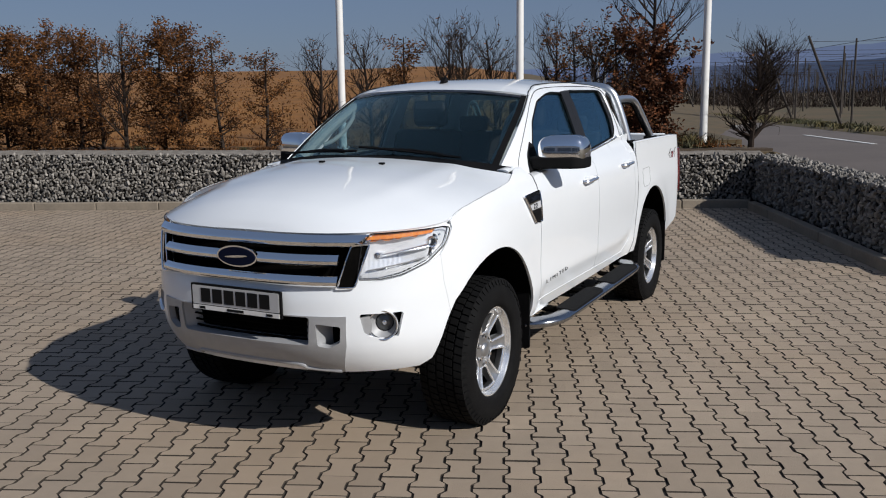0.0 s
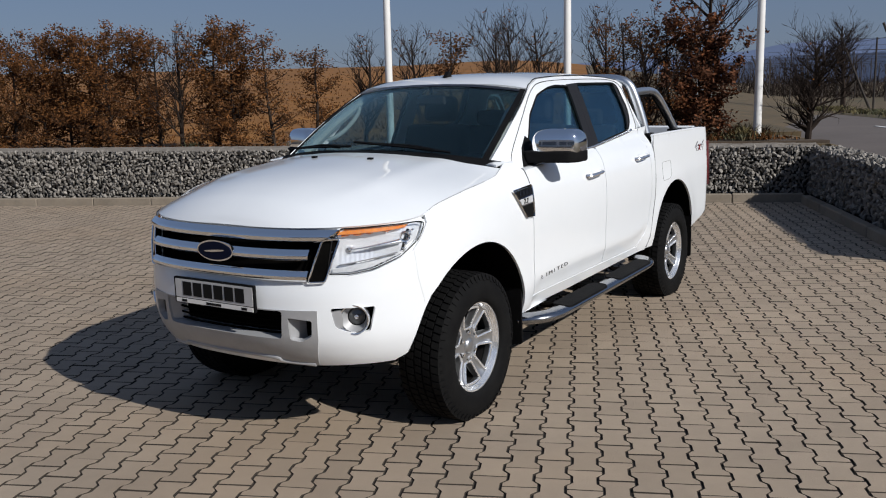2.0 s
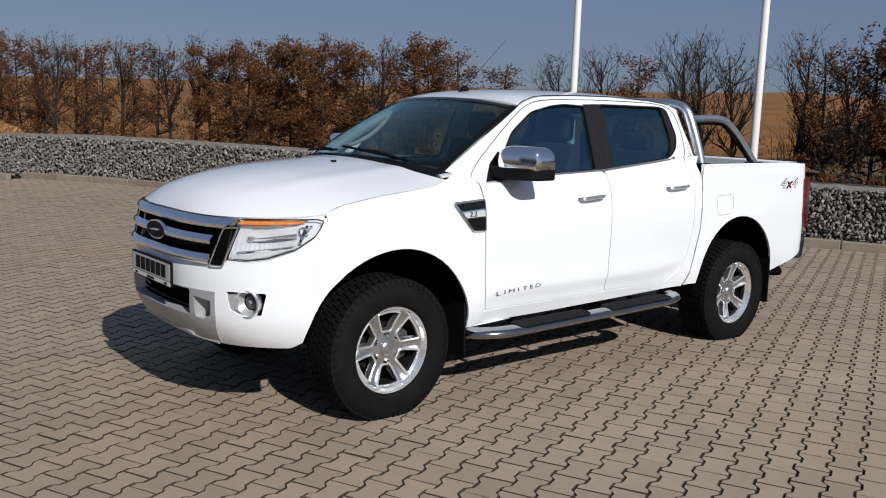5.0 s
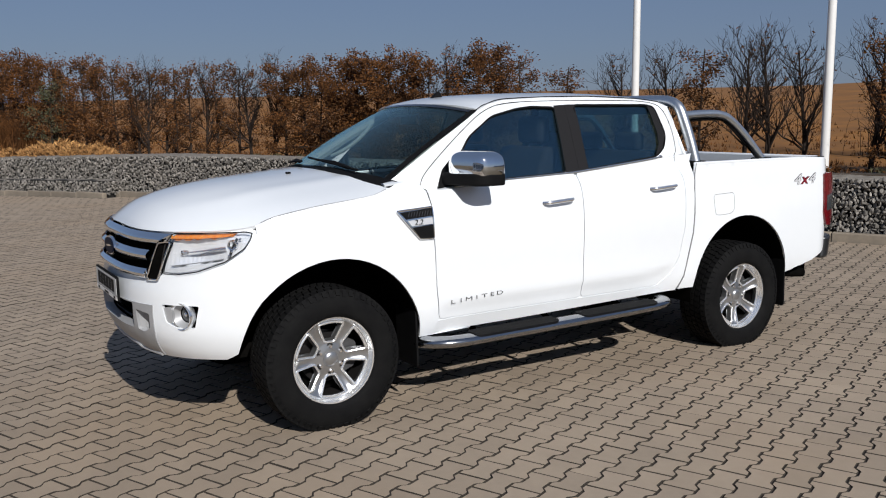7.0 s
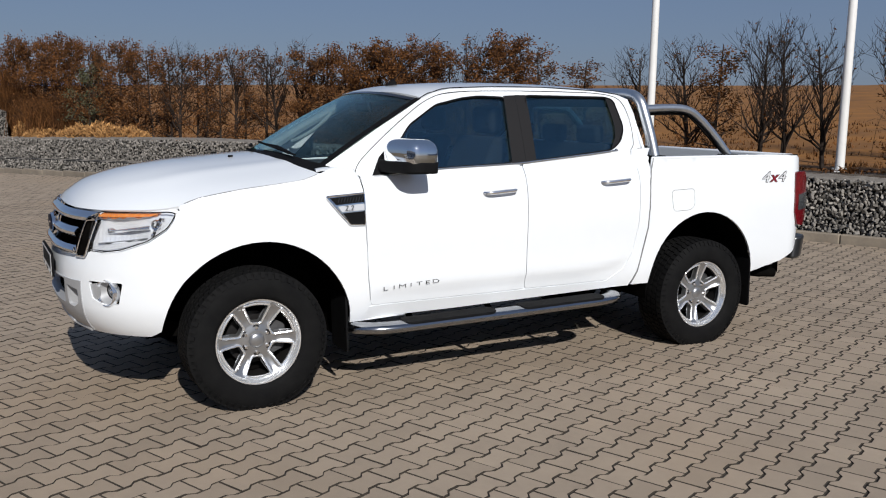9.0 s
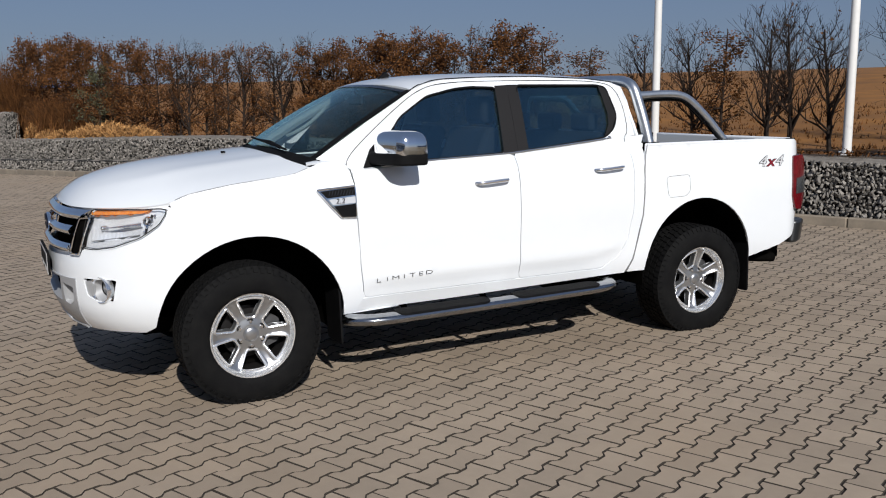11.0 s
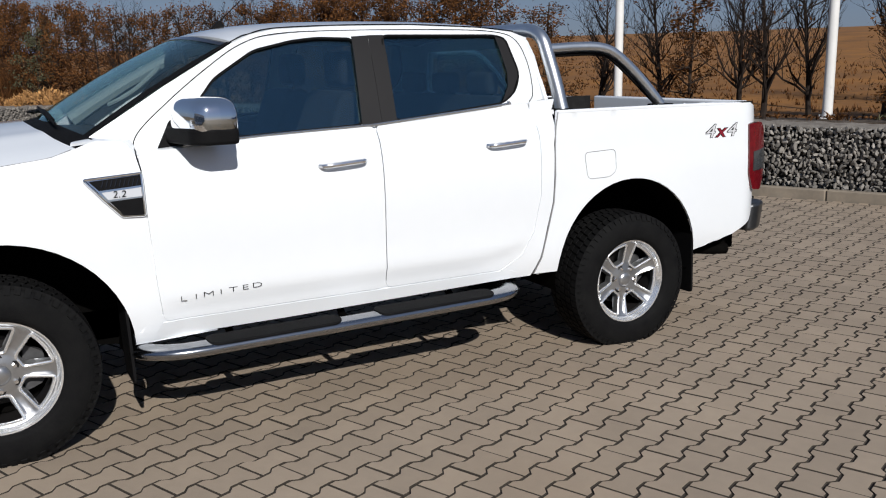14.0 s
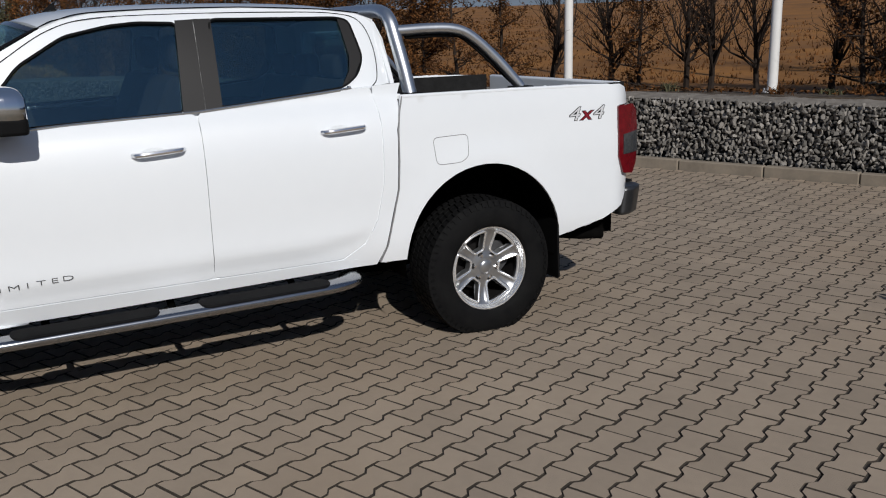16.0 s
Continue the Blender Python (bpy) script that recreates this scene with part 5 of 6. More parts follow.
# ---- bed, tail ----
lin = 0.79
bm = bmesh.new()
box_bm((-lin, 2.75, 0.95), (lin, 4.17, 0.97), bm)
for s in (-1, 1):
    box_bm((s * lin - 0.012, 2.75, 0.95), (s * lin + 0.012, 4.17, 1.315), bm)
box_bm((-lin, 2.745, 0.84), (lin, 2.77, 1.315), bm)
bed_box = part("load_bed", bm, LINER, truck, "black plastic bed liner")
for s in (-1, 1):
    soft(part("bed_rail", box_bm((s * 0.814 - 0.035, 2.716, 1.276), (s * 0.814 + 0.035, 4.085, 1.304)), SHADE, bed_box, "black liner lip"), 0.010, 3)
soft(part("front_rail", box_bm((-0.78, 2.715, 1.28), (0.78, 2.77, 1.328)), PAINT, bed_box), 0.01)
gate = soft(part("tailgate", box_bm((-0.735, 4.165, 0.66), (0.735, 4.215, 1.315)), PAINT, truck), 0.015, 3)
part("gate_handle", box_bm((-0.12, 4.212, 1.10), (0.12, 4.228, 1.18)), CHROME, gate)
for s in (-1, 1):
    lamp_poly = [(4.062, 1.190), (4.190, 1.194), (4.233, 1.15), (4.243, 0.98), (4.225, 0.85), (4.185, 0.79), (4.100, 0.80), (4.064, 0.895)]
    def tail_x(y, z):
        return bed_x(4.04, z) - 0.055 * (max(0.0, y - 4.06) / 0.18) ** 2
    tail = panel("tail_lamp", rounded(lamp_poly, 0.012), tail_x, RED, truck, s, 0.025, (), 0.05, 0.010, "red tail lamp with a clear middle segment")
    panel("reverse_lens", [(4.097, 1.025), (4.239, 1.040), (4.233, 0.915), (4.097, 0.91)], tail_x, FROST, tail, s, 0.03, (), 0.02, 0.013, "clear lens")
soft(part("rear_bumper", prism_bm(rounded([(-0.85, 4.15), (0.85, 4.15), (0.85, 4.22), (0.78, 4.34), (-0.78, 4.34), (-0.85, 4.22)], 0.05), lambda a, b, c: Vector((a, b - 0.25 * max(0, 0.11 - c), 0.53 + c)), 0.17), DULLSTEEL, truck, "dull chrome rear step bumper"), 0.02, 3)
part("bumper_step", box_bm((-0.70, 4.20, 0.702), (0.70, 4.33, 0.712)), BLACK, truck)
part("tow_bracket", box_bm((-0.55, 4.02, 0.39), (0.64, 4.22, 0.50)), SHADE, truck)
part("exhaust", tube_bm([(0.62, 3.75, 0.44), (0.70, 3.95, 0.42), (0.72, 4.08, 0.41)], 0.035, 12), SHADE, truck)
bar = part("sports_bar", tube_bm(curve_pts([(0.775, 2.80, 1.325), (0.745, 2.785, 1.45), (0.70, 2.765, 1.60), (0.655, 2.755, 1.695), (0.57, 2.75, 1.738), (0.40, 2.75, 1.748), (0, 2.75, 1.75), (-0.40, 2.75, 1.748), (-0.57, 2.75, 1.738), (-0.655, 2.755, 1.695), (-0.70, 2.765, 1.60), (-0.745, 2.785, 1.45), (-0.775, 2.80, 1.325)], 5), 0.036, 18), SATIN, truck, "polished stainless steel tube", 60)
for s in (-1, 1):
    part("bar_stay", tube_bm(curve_pts([(s * 0.69, 2.77, 1.640), (s * 0.70, 2.95, 1.648), (s * 0.715, 3.10, 1.642), (s * 0.73, 3.20, 1.600), (s * 0.755, 3.34, 1.475), (s * 0.785, 3.47, 1.325)], 5), 0.028, 16), SATIN, bar, "", 60)
    part("bar_inner", tube_bm(curve_pts([(s * 0.675, 2.83, 1.611), (s * 0.692, 3.08, 1.613), (s * 0.712, 3.185, 1.578), (s * 0.760, 3.452, 1.335)], 5), 0.013, 8), BLACK, bar)
    soft(part("bar_foot", box_bm((s * 0.775 - 0.05, 2.745, 1.300), (s * 0.775 + 0.05, 2.86, 1.332)), BLACK, bar), 0.006)
    soft(part("bar_foot", box_bm((s * 0.785 - 0.045, 3.41, 1.300), (s * 0.785 + 0.045, 3.53, 1.330)), BLACK, bar), 0.006)

# ---- underside and cabin ----
bm = bmesh.new()
box_bm((-0.40, -0.62, 0.42), (0.40, 0.55, 0.62), bm)
box_bm((-0.42, -0.66, 0.43), (0.42, -0.45, 0.55), bm)
for s in (-1, 1):
    box_bm((s * 0.36 - 0.06, -0.5, 0.36), (s * 0.36 + 0.06, 4.1, 0.50), bm)
box_bm((-0.80, 0.55, 0.455), (0.80, 2.50, 0.53), bm)
box_bm((-0.40, 2.55, 0.60), (0.40, 4.12, 0.80), bm)
box_bm((-0.40, -0.68, 0.62), (0.40, 0.15, 1.06), bm)
box_bm((-0.55, -0.76, 0.50), (0.55, -0.52, 1.07), bm)
for y, z in ((0.0, AXLE_F), (3.22, AXLE_R)):
    tube_bm([(-0.70, y, z), (0.70, y, z)], 0.06, 12, bm)
tube_bm([(0.0, 3.05, AXLE_R), (0.0, 3.40, AXLE_R)], 0.15, 12, bm)
part("chassis", bm, SHADE, truck)
cabin = part("cabin_floor", box_bm((-0.78, 0.60, 0.53), (0.78, 2.66, 0.60)), INTERIOR, truck)
dash = part("dashboard", prism_bm(rounded([(0.44, 1.02), (0.42, 1.30), (0.64, 1.290), (0.82, 1.20), (0.86, 1.05), (0.80, 0.95), (0.66, 0.70), (0.60, 0.70)], 0.05), lambda a, b, c: Vector((c - 0.74, a, b)), 1.48), INTERIOR, cabin)
part("instrument_hood", prism_bm(rounded([(0.66, 1.24), (0.84, 1.22), (0.82, 1.300), (0.70, 1.315)], 0.03), lambda a, b, c: Vector((0.20 + c, a, b)), 0.36), INTERIOR, dash)
wc, wq = Vector((0.38, 0.99, 1.14)), Euler((radians(-62), 0, 0)).to_matrix()
part("steering_wheel", tube_bm([wc + wq @ Vector((0.185 * math.cos(t), 0.185 * math.sin(t), 0)) for t in [2 * math.pi * k / 28 for k in range(29)]], 0.016, 8, caps=False), INTERIOR, dash)
part("steering_hub", tube_bm([wc + wq @ Vector((-0.17, 0, 0)), wc, wc + wq @ Vector((0.17, 0, 0))], [0.02, 0.06, 0.02], 8), INTERIOR, dash)
for sx in (-0.38, 0.38):
    seat = part("front_seat", prism_bm(rounded([(1.05, 0.82), (1.50, 0.80), (1.56, 0.92), (1.74, 1.42), (1.70, 1.46), (1.62, 1.46), (1.42, 0.98), (1.06, 0.95)], 0.05), lambda a, b, c: Vector((sx - 0.25 + c, a, b)), 0.50), SEAT, cabin)
    soft(seat, 0.03, 3)
    soft(part("headrest", box_bm((sx - 0.13, 1.66, 1.475), (sx + 0.13, 1.76, 1.655)), SEAT, seat), 0.04, 3)
bench = soft(part("rear_seat", prism_bm(rounded([(1.98, 0.82), (2.38, 0.80), (2.56, 1.38), (2.48, 1.42), (2.32, 0.98), (2.0, 0.95)], 0.05), lambda a, b, c: Vector((c - 0.66, a, b)), 1.32), SEAT, cabin), 0.03, 3)
for sx in (-0.42, 0.0, 0.42):
    soft(part("headrest", box_bm((sx - 0.12, 2.48, 1.405), (sx + 0.12, 2.56, 1.53)), SEAT, bench), 0.03, 3)
part("headlining", grid_bm(lambda a, b: roof_pt(0.06 + 0.88 * a, 0.04 + 0.92 * b) + Vector((0, 0, -0.05)), 14, 14), INTERIOR, cabin)
part("interior_mirror", soft(part("mirror_glass_back", box_bm((-0.11, 0.98, 1.61), (0.11, 1.01, 1.675)), INTERIOR, cabin), 0.015) and tube_bm([(0, 1.0, 1.67), (0, 0.99, 1.735)], 0.012, 8), INTERIOR, cabin)
for s in (-1, 1):
    pts = [screen_edge(b) for b in (0.06, 0.25, 0.5, 0.75, 0.98)]
    part("pillar_lining", tube_bm([(s * (cab_x(y, z) - 0.055), y + 0.05, z - 0.012) for y, z in pts], [0.045, 0.04, 0.036, 0.036, 0.036], 8), TRIM, cabin, "pale pillar lining")
    part("grab_handle", tube_bm(curve_pts([(s * 0.640, 0.72, 1.40), (s * 0.60, 0.77, 1.425), (s * 0.575, 0.86, 1.48), (s * 0.565, 0.95, 1.555), (s * 0.585, 1.0, 1.60)], 4), 0.014, 8), TRIM, cabin, "pale grab handle")
    part("door_lining", grid_bm(lambda a, b: Vector((s * (0.80 - 0.02 * b), 0.62 + 1.95 * a, 0.60 + 0.66 * b)), 4, 4), INTERIOR, cabin)

# ---- wheels ----
def wheel_at(y, z, side):
    """A wheel, its axle along x, its outer face towards +x."""
    def at(a, b, h):
        return Vector((h, a, b))
    prof = [(0.222, -0.105), (0.234, -0.122), (0.262, -0.134), (0.312, -0.136), (0.352, -0.126), (0.372, -0.112), (0.378, -0.100), (0.378, 0.100),
            (0.372, 0.112), (0.352, 0.126), (0.312, 0.136), (0.262, 0.134), (0.240, 0.126), (0.232, 0.105)]
    w = part("wheel", lathe_bm(prof, at, 72), RUBBER, truck, "black all-terrain tyre on a six-spoke silver alloy wheel", 50)
    bm = bmesh.new()
    n = 60
    for row, (x0, x1, shift) in enumerate(((-0.116, -0.076, 0.0), (-0.066, -0.026, 0.5), (-0.017, 0.017, 0.2), (0.026, 0.066, 0.5), (0.076, 0.116, 0.0))):
        for k in range(n):
            t0 = 2 * math.pi * (k + shift) / n
            t1 = t0 + 2 * math.pi / n * 0.80
            r0, r1 = 0.370, 0.389
            if abs(x0) > 0.07 or abs(x1) > 0.11:
                edge = 0.006
            else:
                edge = 0.0
            vs = [bm.verts.new((x, r * math.cos(t), r * math.sin(t))) for r in (r0, r1) for x, t in ((x0, t0), (x1, t0 + 0.02), (x1, t1 + 0.02), (x0, t1))]
            if edge:
                for v in vs[4:]:
                    if abs(v.co.x) > 0.1:
                        v.co.y, v.co.z = v.co.y * 0.986, v.co.z * 0.986
            for q in ((4, 5, 6, 7), (0, 1, 5, 4), (1, 2, 6, 5), (2, 3, 7, 6), (3, 0, 4, 7)):
                bm.faces.new([vs[i] for i in q])
    for s in (-1, 1):
        for k in range(n):
            t0 = 2 * math.pi * k / n
            t1 = t0 + 2 * math.pi / n * 0.62
            ring = ((0.116, 0.3835), (0.1235, 0.366), (0.1315, 0.347 if k % 2 else 0.353), (0.120, 0.345))
            vs = [bm.verts.new((s * x, r * math.cos(t), r * math.sin(t))) for t in (t0, t1) for x, r in ring]
            for q in ((0, 1, 5, 4), (1, 2, 6, 5), (2, 3, 7, 6), (0, 3, 2, 1), (4, 5, 6, 7)):
                bm.faces.new([vs[i] for i in q])
    part("tread", bm, RUBBER, w)
    # spoked face: six rounded windows, each with a bright raised edge
    disc = [(0.224 * math.cos(t), 0.224 * math.sin(t)) for t in [2 * math.pi * k / 72 for k in range(72)]]

    def window(c, grow):
        """One opening between two spokes, its middle at the angle c."""
        half = [(0.097 - grow, 0.024 + 0.6 * grow), (0.186 + grow, 0.067 + grow), (0.192 + grow, 0.040), (0.195 + grow, 0.015)]
        pts = [(r, -w) for r, w in half] + [(r, w) for r, w in half[::-1]]
        return [(r * math.cos(c) - w * math.sin(c), r * math.sin(c) + w * math.cos(c)) for r, w in rounded(pts, 0.013, 4)]

    wins = [window(radians(90 + 60 * k), 0.0) for k in range(6)]

    def face(a, b):
        r = math.hypot(a, b)
        t = (math.atan2(b, a) - radians(60)) % radians(60)
        t = min(t, radians(60) - t)
        dish = -0.009 * (1 / (1 + math.exp((r * math.sin(t) - 0.019) / 0.002))) * (1 / (1 + math.exp((abs(r - 0.150) - 0.045) / 0.006)))
        return Vector((lerp([(0.0, 0.060), (0.05, 0.062), (0.09, 0.054), (0.15, 0.066), (0.200, 0.080), (0.212, 0.084), (0.225, 0.092)], r) + dish, a, b))
    rim = part("rim", outward(sheet_bm(disc, face, 0.0075, wins), lambda c: Vector((1, 0, 0))), ALLOY, w, "silver six-spoke alloy", 30, recalc=False)
    shell(rim, 0.036)
    for k in range(6):
        loop = dense_line(window(radians(90 + 60 * k), 0.0075), 0.010)
        part("window_edge", tube_bm([face(*p) - Vector((0.0008, 0, 0)) for p in loop + loop[:1]], 0.0072, 8, caps=False), ALLOY_EDGE, rim)
    part("rim_lip", lathe_bm([(0.206, 0.076), (0.216, 0.088), (0.222, 0.102), (0.228, 0.111), (0.236, 0.112), (0.239, 0.100)], at, 64), ALLOY_EDGE, rim)
    part("barrel", lathe_bm([(0.222, 0.10), (0.210, 0.05), (0.205, -0.09)], at, 48), PILLAR, rim)
    part("brake_disc", lathe_bm([(0.001, -0.022), (0.145, -0.022), (0.150, -0.03), (0.150, -0.05)], at, 40), PILLAR, w)
    part("backing", lathe_bm([(0.001, -0.06), (0.20, -0.06)], at, 30), SHADE, w)
    part("hub_cap", lathe_bm([(0.001, 0.079), (0.022, 0.078), (0.036, 0.073), (0.044, 0.062), (0.047, 0.050)], at, 32), ALLOY, rim)
    part("caliper", prism_bm(rounded([(0.09, -0.10), (0.165, -0.07), (0.175, 0.06), (0.10, 0.10), (0.085, 0.0)], 0.02), lambda a, b, c: Vector((-0.018 + c, a, b)), 0.03), CALIPER, w, "grey brake caliper")
    for k in range(6):
        c = radians(90 + 60 * k)
        part("nut_recess", tube_bm([(0.050, 0.068 * math.cos(c), 0.068 * math.sin(c)), (0.0575, 0.068 * math.cos(c), 0.068 * math.sin(c))], [0.0185, 0.0185], 16), PILLAR, rim)
        part("wheel_nut", tube_bm([(0.040, 0.068 * math.cos(c), 0.068 * math.sin(c)), (0.071, 0.068 * math.cos(c), 0.068 * math.sin(c))], [0.0118, 0.0085], 6), CHROME, rim)
    part("valve_weight", box_bm((0.112, 0.095, -0.292), (0.1165, 0.105, -0.284), m=Matrix.Translation((0.0165, 0, 0))), POLE, w)
    w.location = (side * 0.775, y, z)
    return w


w0 = wheel_at(0.0, AXLE_F, 1)
copy_thing(w0, Matrix.Translation((0.760, 3.203, AXLE_R)) @ Matrix.Rotation(radians(22), 4, "X"))
copy_thing(w0, Matrix.Translation((-0.775, 0.0, AXLE_F)) @ Matrix.Rotation(math.pi, 4, "Z"))
copy_thing(w0, Matrix.Translation((-0.760, 3.203, AXLE_R)) @ Matrix.Rotation(math.pi, 4, "Z"))

# ---- plants and posts at the yard's far end ----
def tuft(name, seed, count, spread, height, mat, label, category, lean=0.5, width=0.012, base=(0, 0, 0), group=""):
    """Many bent blades on one spot."""
    r = random.Random(seed)
    vs, fs = [], []
    for _ in range(count):
        a, q = r.uniform(0, 6.283), abs(r.gauss(0, 0.5))
        p = Vector((math.cos(a) * q * spread[0], math.sin(a) * q * spread[1], 0))
        h = height * r.uniform(0.55, 1.1)
        d = Vector((r.gauss(0, lean), r.gauss(0, lean), 0)) * h
        side = Vector((r.uniform(-1, 1), r.uniform(-1, 1), 0)).normalized() * width * r.uniform(0.7, 1.5)
        k = len(vs)
        vs += [p - side, p + side, p + d * 0.35 + Vector((0, 0, h * 0.6)) - side * 0.9, p + d * 0.35 + Vector((0, 0, h * 0.6)) + side * 0.9, p + d + Vector((0, 0, h))]
        fs += [(k, k + 1, k + 3, k + 2), (k + 2, k + 3, k + 4)]
    ob = raw(name, vs, fs, mat, None, "", 180)
    ob.location = base
    return tagged(ob, label, category, group, "stuff")


def leafy_clump(seed, wide, height, count):
    """A low dome of upright withered leaves."""
    r = random.Random(seed)
    vs, fs = [], []
    for _ in range(count):
        a, q = r.uniform(0, 6.283), math.sqrt(r.random())
        top = height * math.sqrt(max(0.0, 1 - 0.85 * q * q)) * (0.8 + 0.3 * noise.noise((math.cos(a) * q * 3, math.sin(a) * q * 3, seed)))
        p = Vector((math.cos(a) * q * wide, math.sin(a) * q * wide * 0.8, top * r.uniform(0.15, 1.0)))
        d = (Vector((math.cos(a) * q * 0.8, math.sin(a) * q * 0.8, 0.8)) + Vector((r.gauss(0, 0.45), r.gauss(0, 0.45), r.gauss(0, 0.3)))).normalized()
        side = d.cross(Vector((r.gauss(0, 1), r.gauss(0, 1), r.gauss(0, 1)))).normalized()
        s = r.uniform(0.03, 0.065)
        k = len(vs)
        vs += [p - d * s, p + side * s * 0.38, p + d * s, p - side * s * 0.38]
        fs += [(k, k + 1, k + 2), (k, k + 2, k + 3)]
    return vs, fs


for k, (u, v, h, w) in enumerate(((-15.0, 9.32, 0.30, 0.34), (-15.6, 9.42, 0.44, 0.42), (-16.3, 9.34, 0.50, 0.46), (-17.0, 9.45, 0.60, 0.50), (-17.7, 9.34, 0.52, 0.46), (-18.4, 9.45, 0.44, 0.46), (-19.2, 9.34, 0.38, 0.46), (-20.0, 9.38, 0.40, 0.46), (-20.8, 9.36, 0.62, 0.34))):
    ob = raw("dry_clump", *leafy_clump(300 + k, w, h, 1100), STRAW, None, "", 180)
    ob.location = yard(u, v, 0.85)
    tagged(ob, "straw-coloured clump of withered leaves above the wall", "dry plant", "dry clumps", "stuff")
for k, (u, v, h, w, n) in enumerate(((-22.6, 9.9, 2.0, 0.6, 1500), (-23.6, 9.8, 2.7, 0.8, 1900), (-20.5, 9.75, 1.3, 0.6, 1100), (-19.3, 9.75, 1.2, 0.6, 1000), (1.9, 14.0, 1.1, 1.0, 700), (2.6, 16.5, 1.2, 1.2, 700))):
    tuft("twiggy_shrub", 330 + k, n, (w, 0.6), h, LEAF if k < 4 else TWIG, "dense brown twiggy shrub without leaves", "shrub", 0.30, 0.006, yard(u, v, 0.78), "shrubs")
pine = holder("young_conifer", "sparse grey-green young conifer behind the wall", "tree")
bm, ends = branch_tree(91, 2.2, 0.6, 26, 5, 0.3, 0.03, 0.1)
part("trunk", bm, BARK, pine, recalc=False)
leaf_mesh("crown", ends, 2200, 91, 0.035, 0.05, GREENISH, pine, "grey-green foliage")
pine.matrix_basis = Matrix.Translation(yard(-17.9, 9.75, 0.84))
strut = holder("braced_post", "dark weathered wooden post with a slanting brace", "post")
part("post", tube_bm([(0, 0, 0), (0, 0, 2.6)], 0.05, 8), POST, strut)
part("brace", tube_bm([(0.9, 0, 0), (0.02, 0, 1.9)], 0.04, 8), POST, strut)
strut.matrix_basis = Matrix.Translation(yard(-22.9, 11.2, 0.8)) @ Matrix.Rotation(YAW, 4, "Z")
# dead leaves strewn on the bed
r = random.Random(8)
vs, fs = [], []
for _ in range(2600):
    u, v = r.uniform(-20, 4.6), 9.25 + abs(r.gauss(0, 0.6))
    p = yard(u, v, 0.875 + r.uniform(0, 0.03) - 0.04 * (v - 9.02))
    m = Euler((r.gauss(0, 0.5), r.gauss(0, 0.5), r.uniform(0, 6.3))).to_matrix()
    s = r.uniform(0.02, 0.045)
    k = len(vs)
    vs += [p + m @ Vector(q) for q in ((0, -s, 0), (s * 0.5, 0, 0.3 * s), (0, s, 0), (-s * 0.5, 0, 0.3 * s))]
    fs += [(k, k + 1, k + 2), (k, k + 2, k + 3)]
tagged(raw("fallen_leaves", vs, fs, LEAF, None, "", 180), "brown fallen leaves scattered on the planting bed", "leaves", kind="stuff")
for k in range(26):
    u = r.uniform(-13, 4.4)
    tuft("weed_tuft", 400 + k, 60, (0.22, 0.12), r.uniform(0.05, 0.13), LEAF if k % 3 else GREENISH, "small dry weed tuft on the planting bed", "weeds", 0.6, 0.006, yard(u, r.uniform(9.3, 9.8), 0.85), "weeds")

# dead stalks standing in the field
r = random.Random(21)
vs, fs = [], []
for _ in range(5200):
    v = 12.0 + 40 * r.random() ** 1.8
    u = r.uniform(-30, 4) - (v - 12) * 0.5
    base = yard(u, v, terrain(u, v))
    for q in range(3):
        p = base + Vector((r.gauss(0, 0.06), r.gauss(0, 0.06), -0.02))
        d = Vector((r.gauss(0, 0.35), r.gauss(0, 0.35), 1.0)) * r.uniform(0.05, 0.13)
        side = Vector((r.gauss(0, 1), r.gauss(0, 1), 0)).normalized() * r.uniform(0.012, 0.03)
        k = len(vs)
        vs += [p - side, p + side, p + d]
        fs.append((k, k + 1, k + 2))
tagged(raw("field_stubble", vs, fs, LEAF, None, "", 180), "short brown stubble stalks standing in the field", "stubble", kind="stuff")

# ---- hop garden beyond the road: tall posts and wires ----
def hop_post(h, lean):
    ob = holder("hop_post", "tall dark wooden hop-garden post", "post", group="hop posts")
    part("post", tube_bm([(0, 0, -0.2), (lean, 0, h)], [0.045, 0.035], 8), POST, ob)
    return ob


straight, slanted = hop_post(2.6, 0.0), hop_post(2.55, -1.15)
straight.matrix_basis = Matrix.Translation(yard(15.5, 24, 0.8))
slanted.matrix_basis = Matrix.Translation(yard(10.45, 21.2, 0.68)) @ Matrix.Rotation(YAW, 4, "Z")
r = random.Random(12)
for row in range(13):
    for col in range(14):
        u, v = 11.9 + col * 2.1 + r.uniform(-0.3, 0.3), 24.5 + row * 6.0 + r.uniform(-0.4, 0.4)
        copy_thing(straight, Matrix.Translation(yard(u, v, 0.7 + 0.9 * ((u - 10.9) / 90) ** 2)) @ Matrix.Diagonal((0.8, 0.8, r.uniform(0.96, 1.04), 1)))
for u, v in ((12.6, 19.8), (11.5, 29.0), (11.5, 46.0)):
    copy_thing(slanted, Matrix.Translation(yard(u, v, 0.68)) @ Matrix.Rotation(YAW + r.uniform(-0.2, 0.2), 4, "Z"))
trellis = holder("wire_trellis", "steel wires strung between the hop posts", "wires")
for row in range(9):
    v = 24.5 + row * 6.0
    for z in (3.25, 2.85):
        part("wire", tube_bm([yard(10.5, v, z), yard(25, v, z - 0.08), yard(40, v, z)], 0.007, 4), POST, trellis)
for col in range(6):
    u = 11.9 + col * 4.2
    part("wire", tube_bm([yard(u, 20, 3.25), yard(u, 45, 3.15), yard(u, 76, 3.25)], 0.007, 4), POST, trellis)
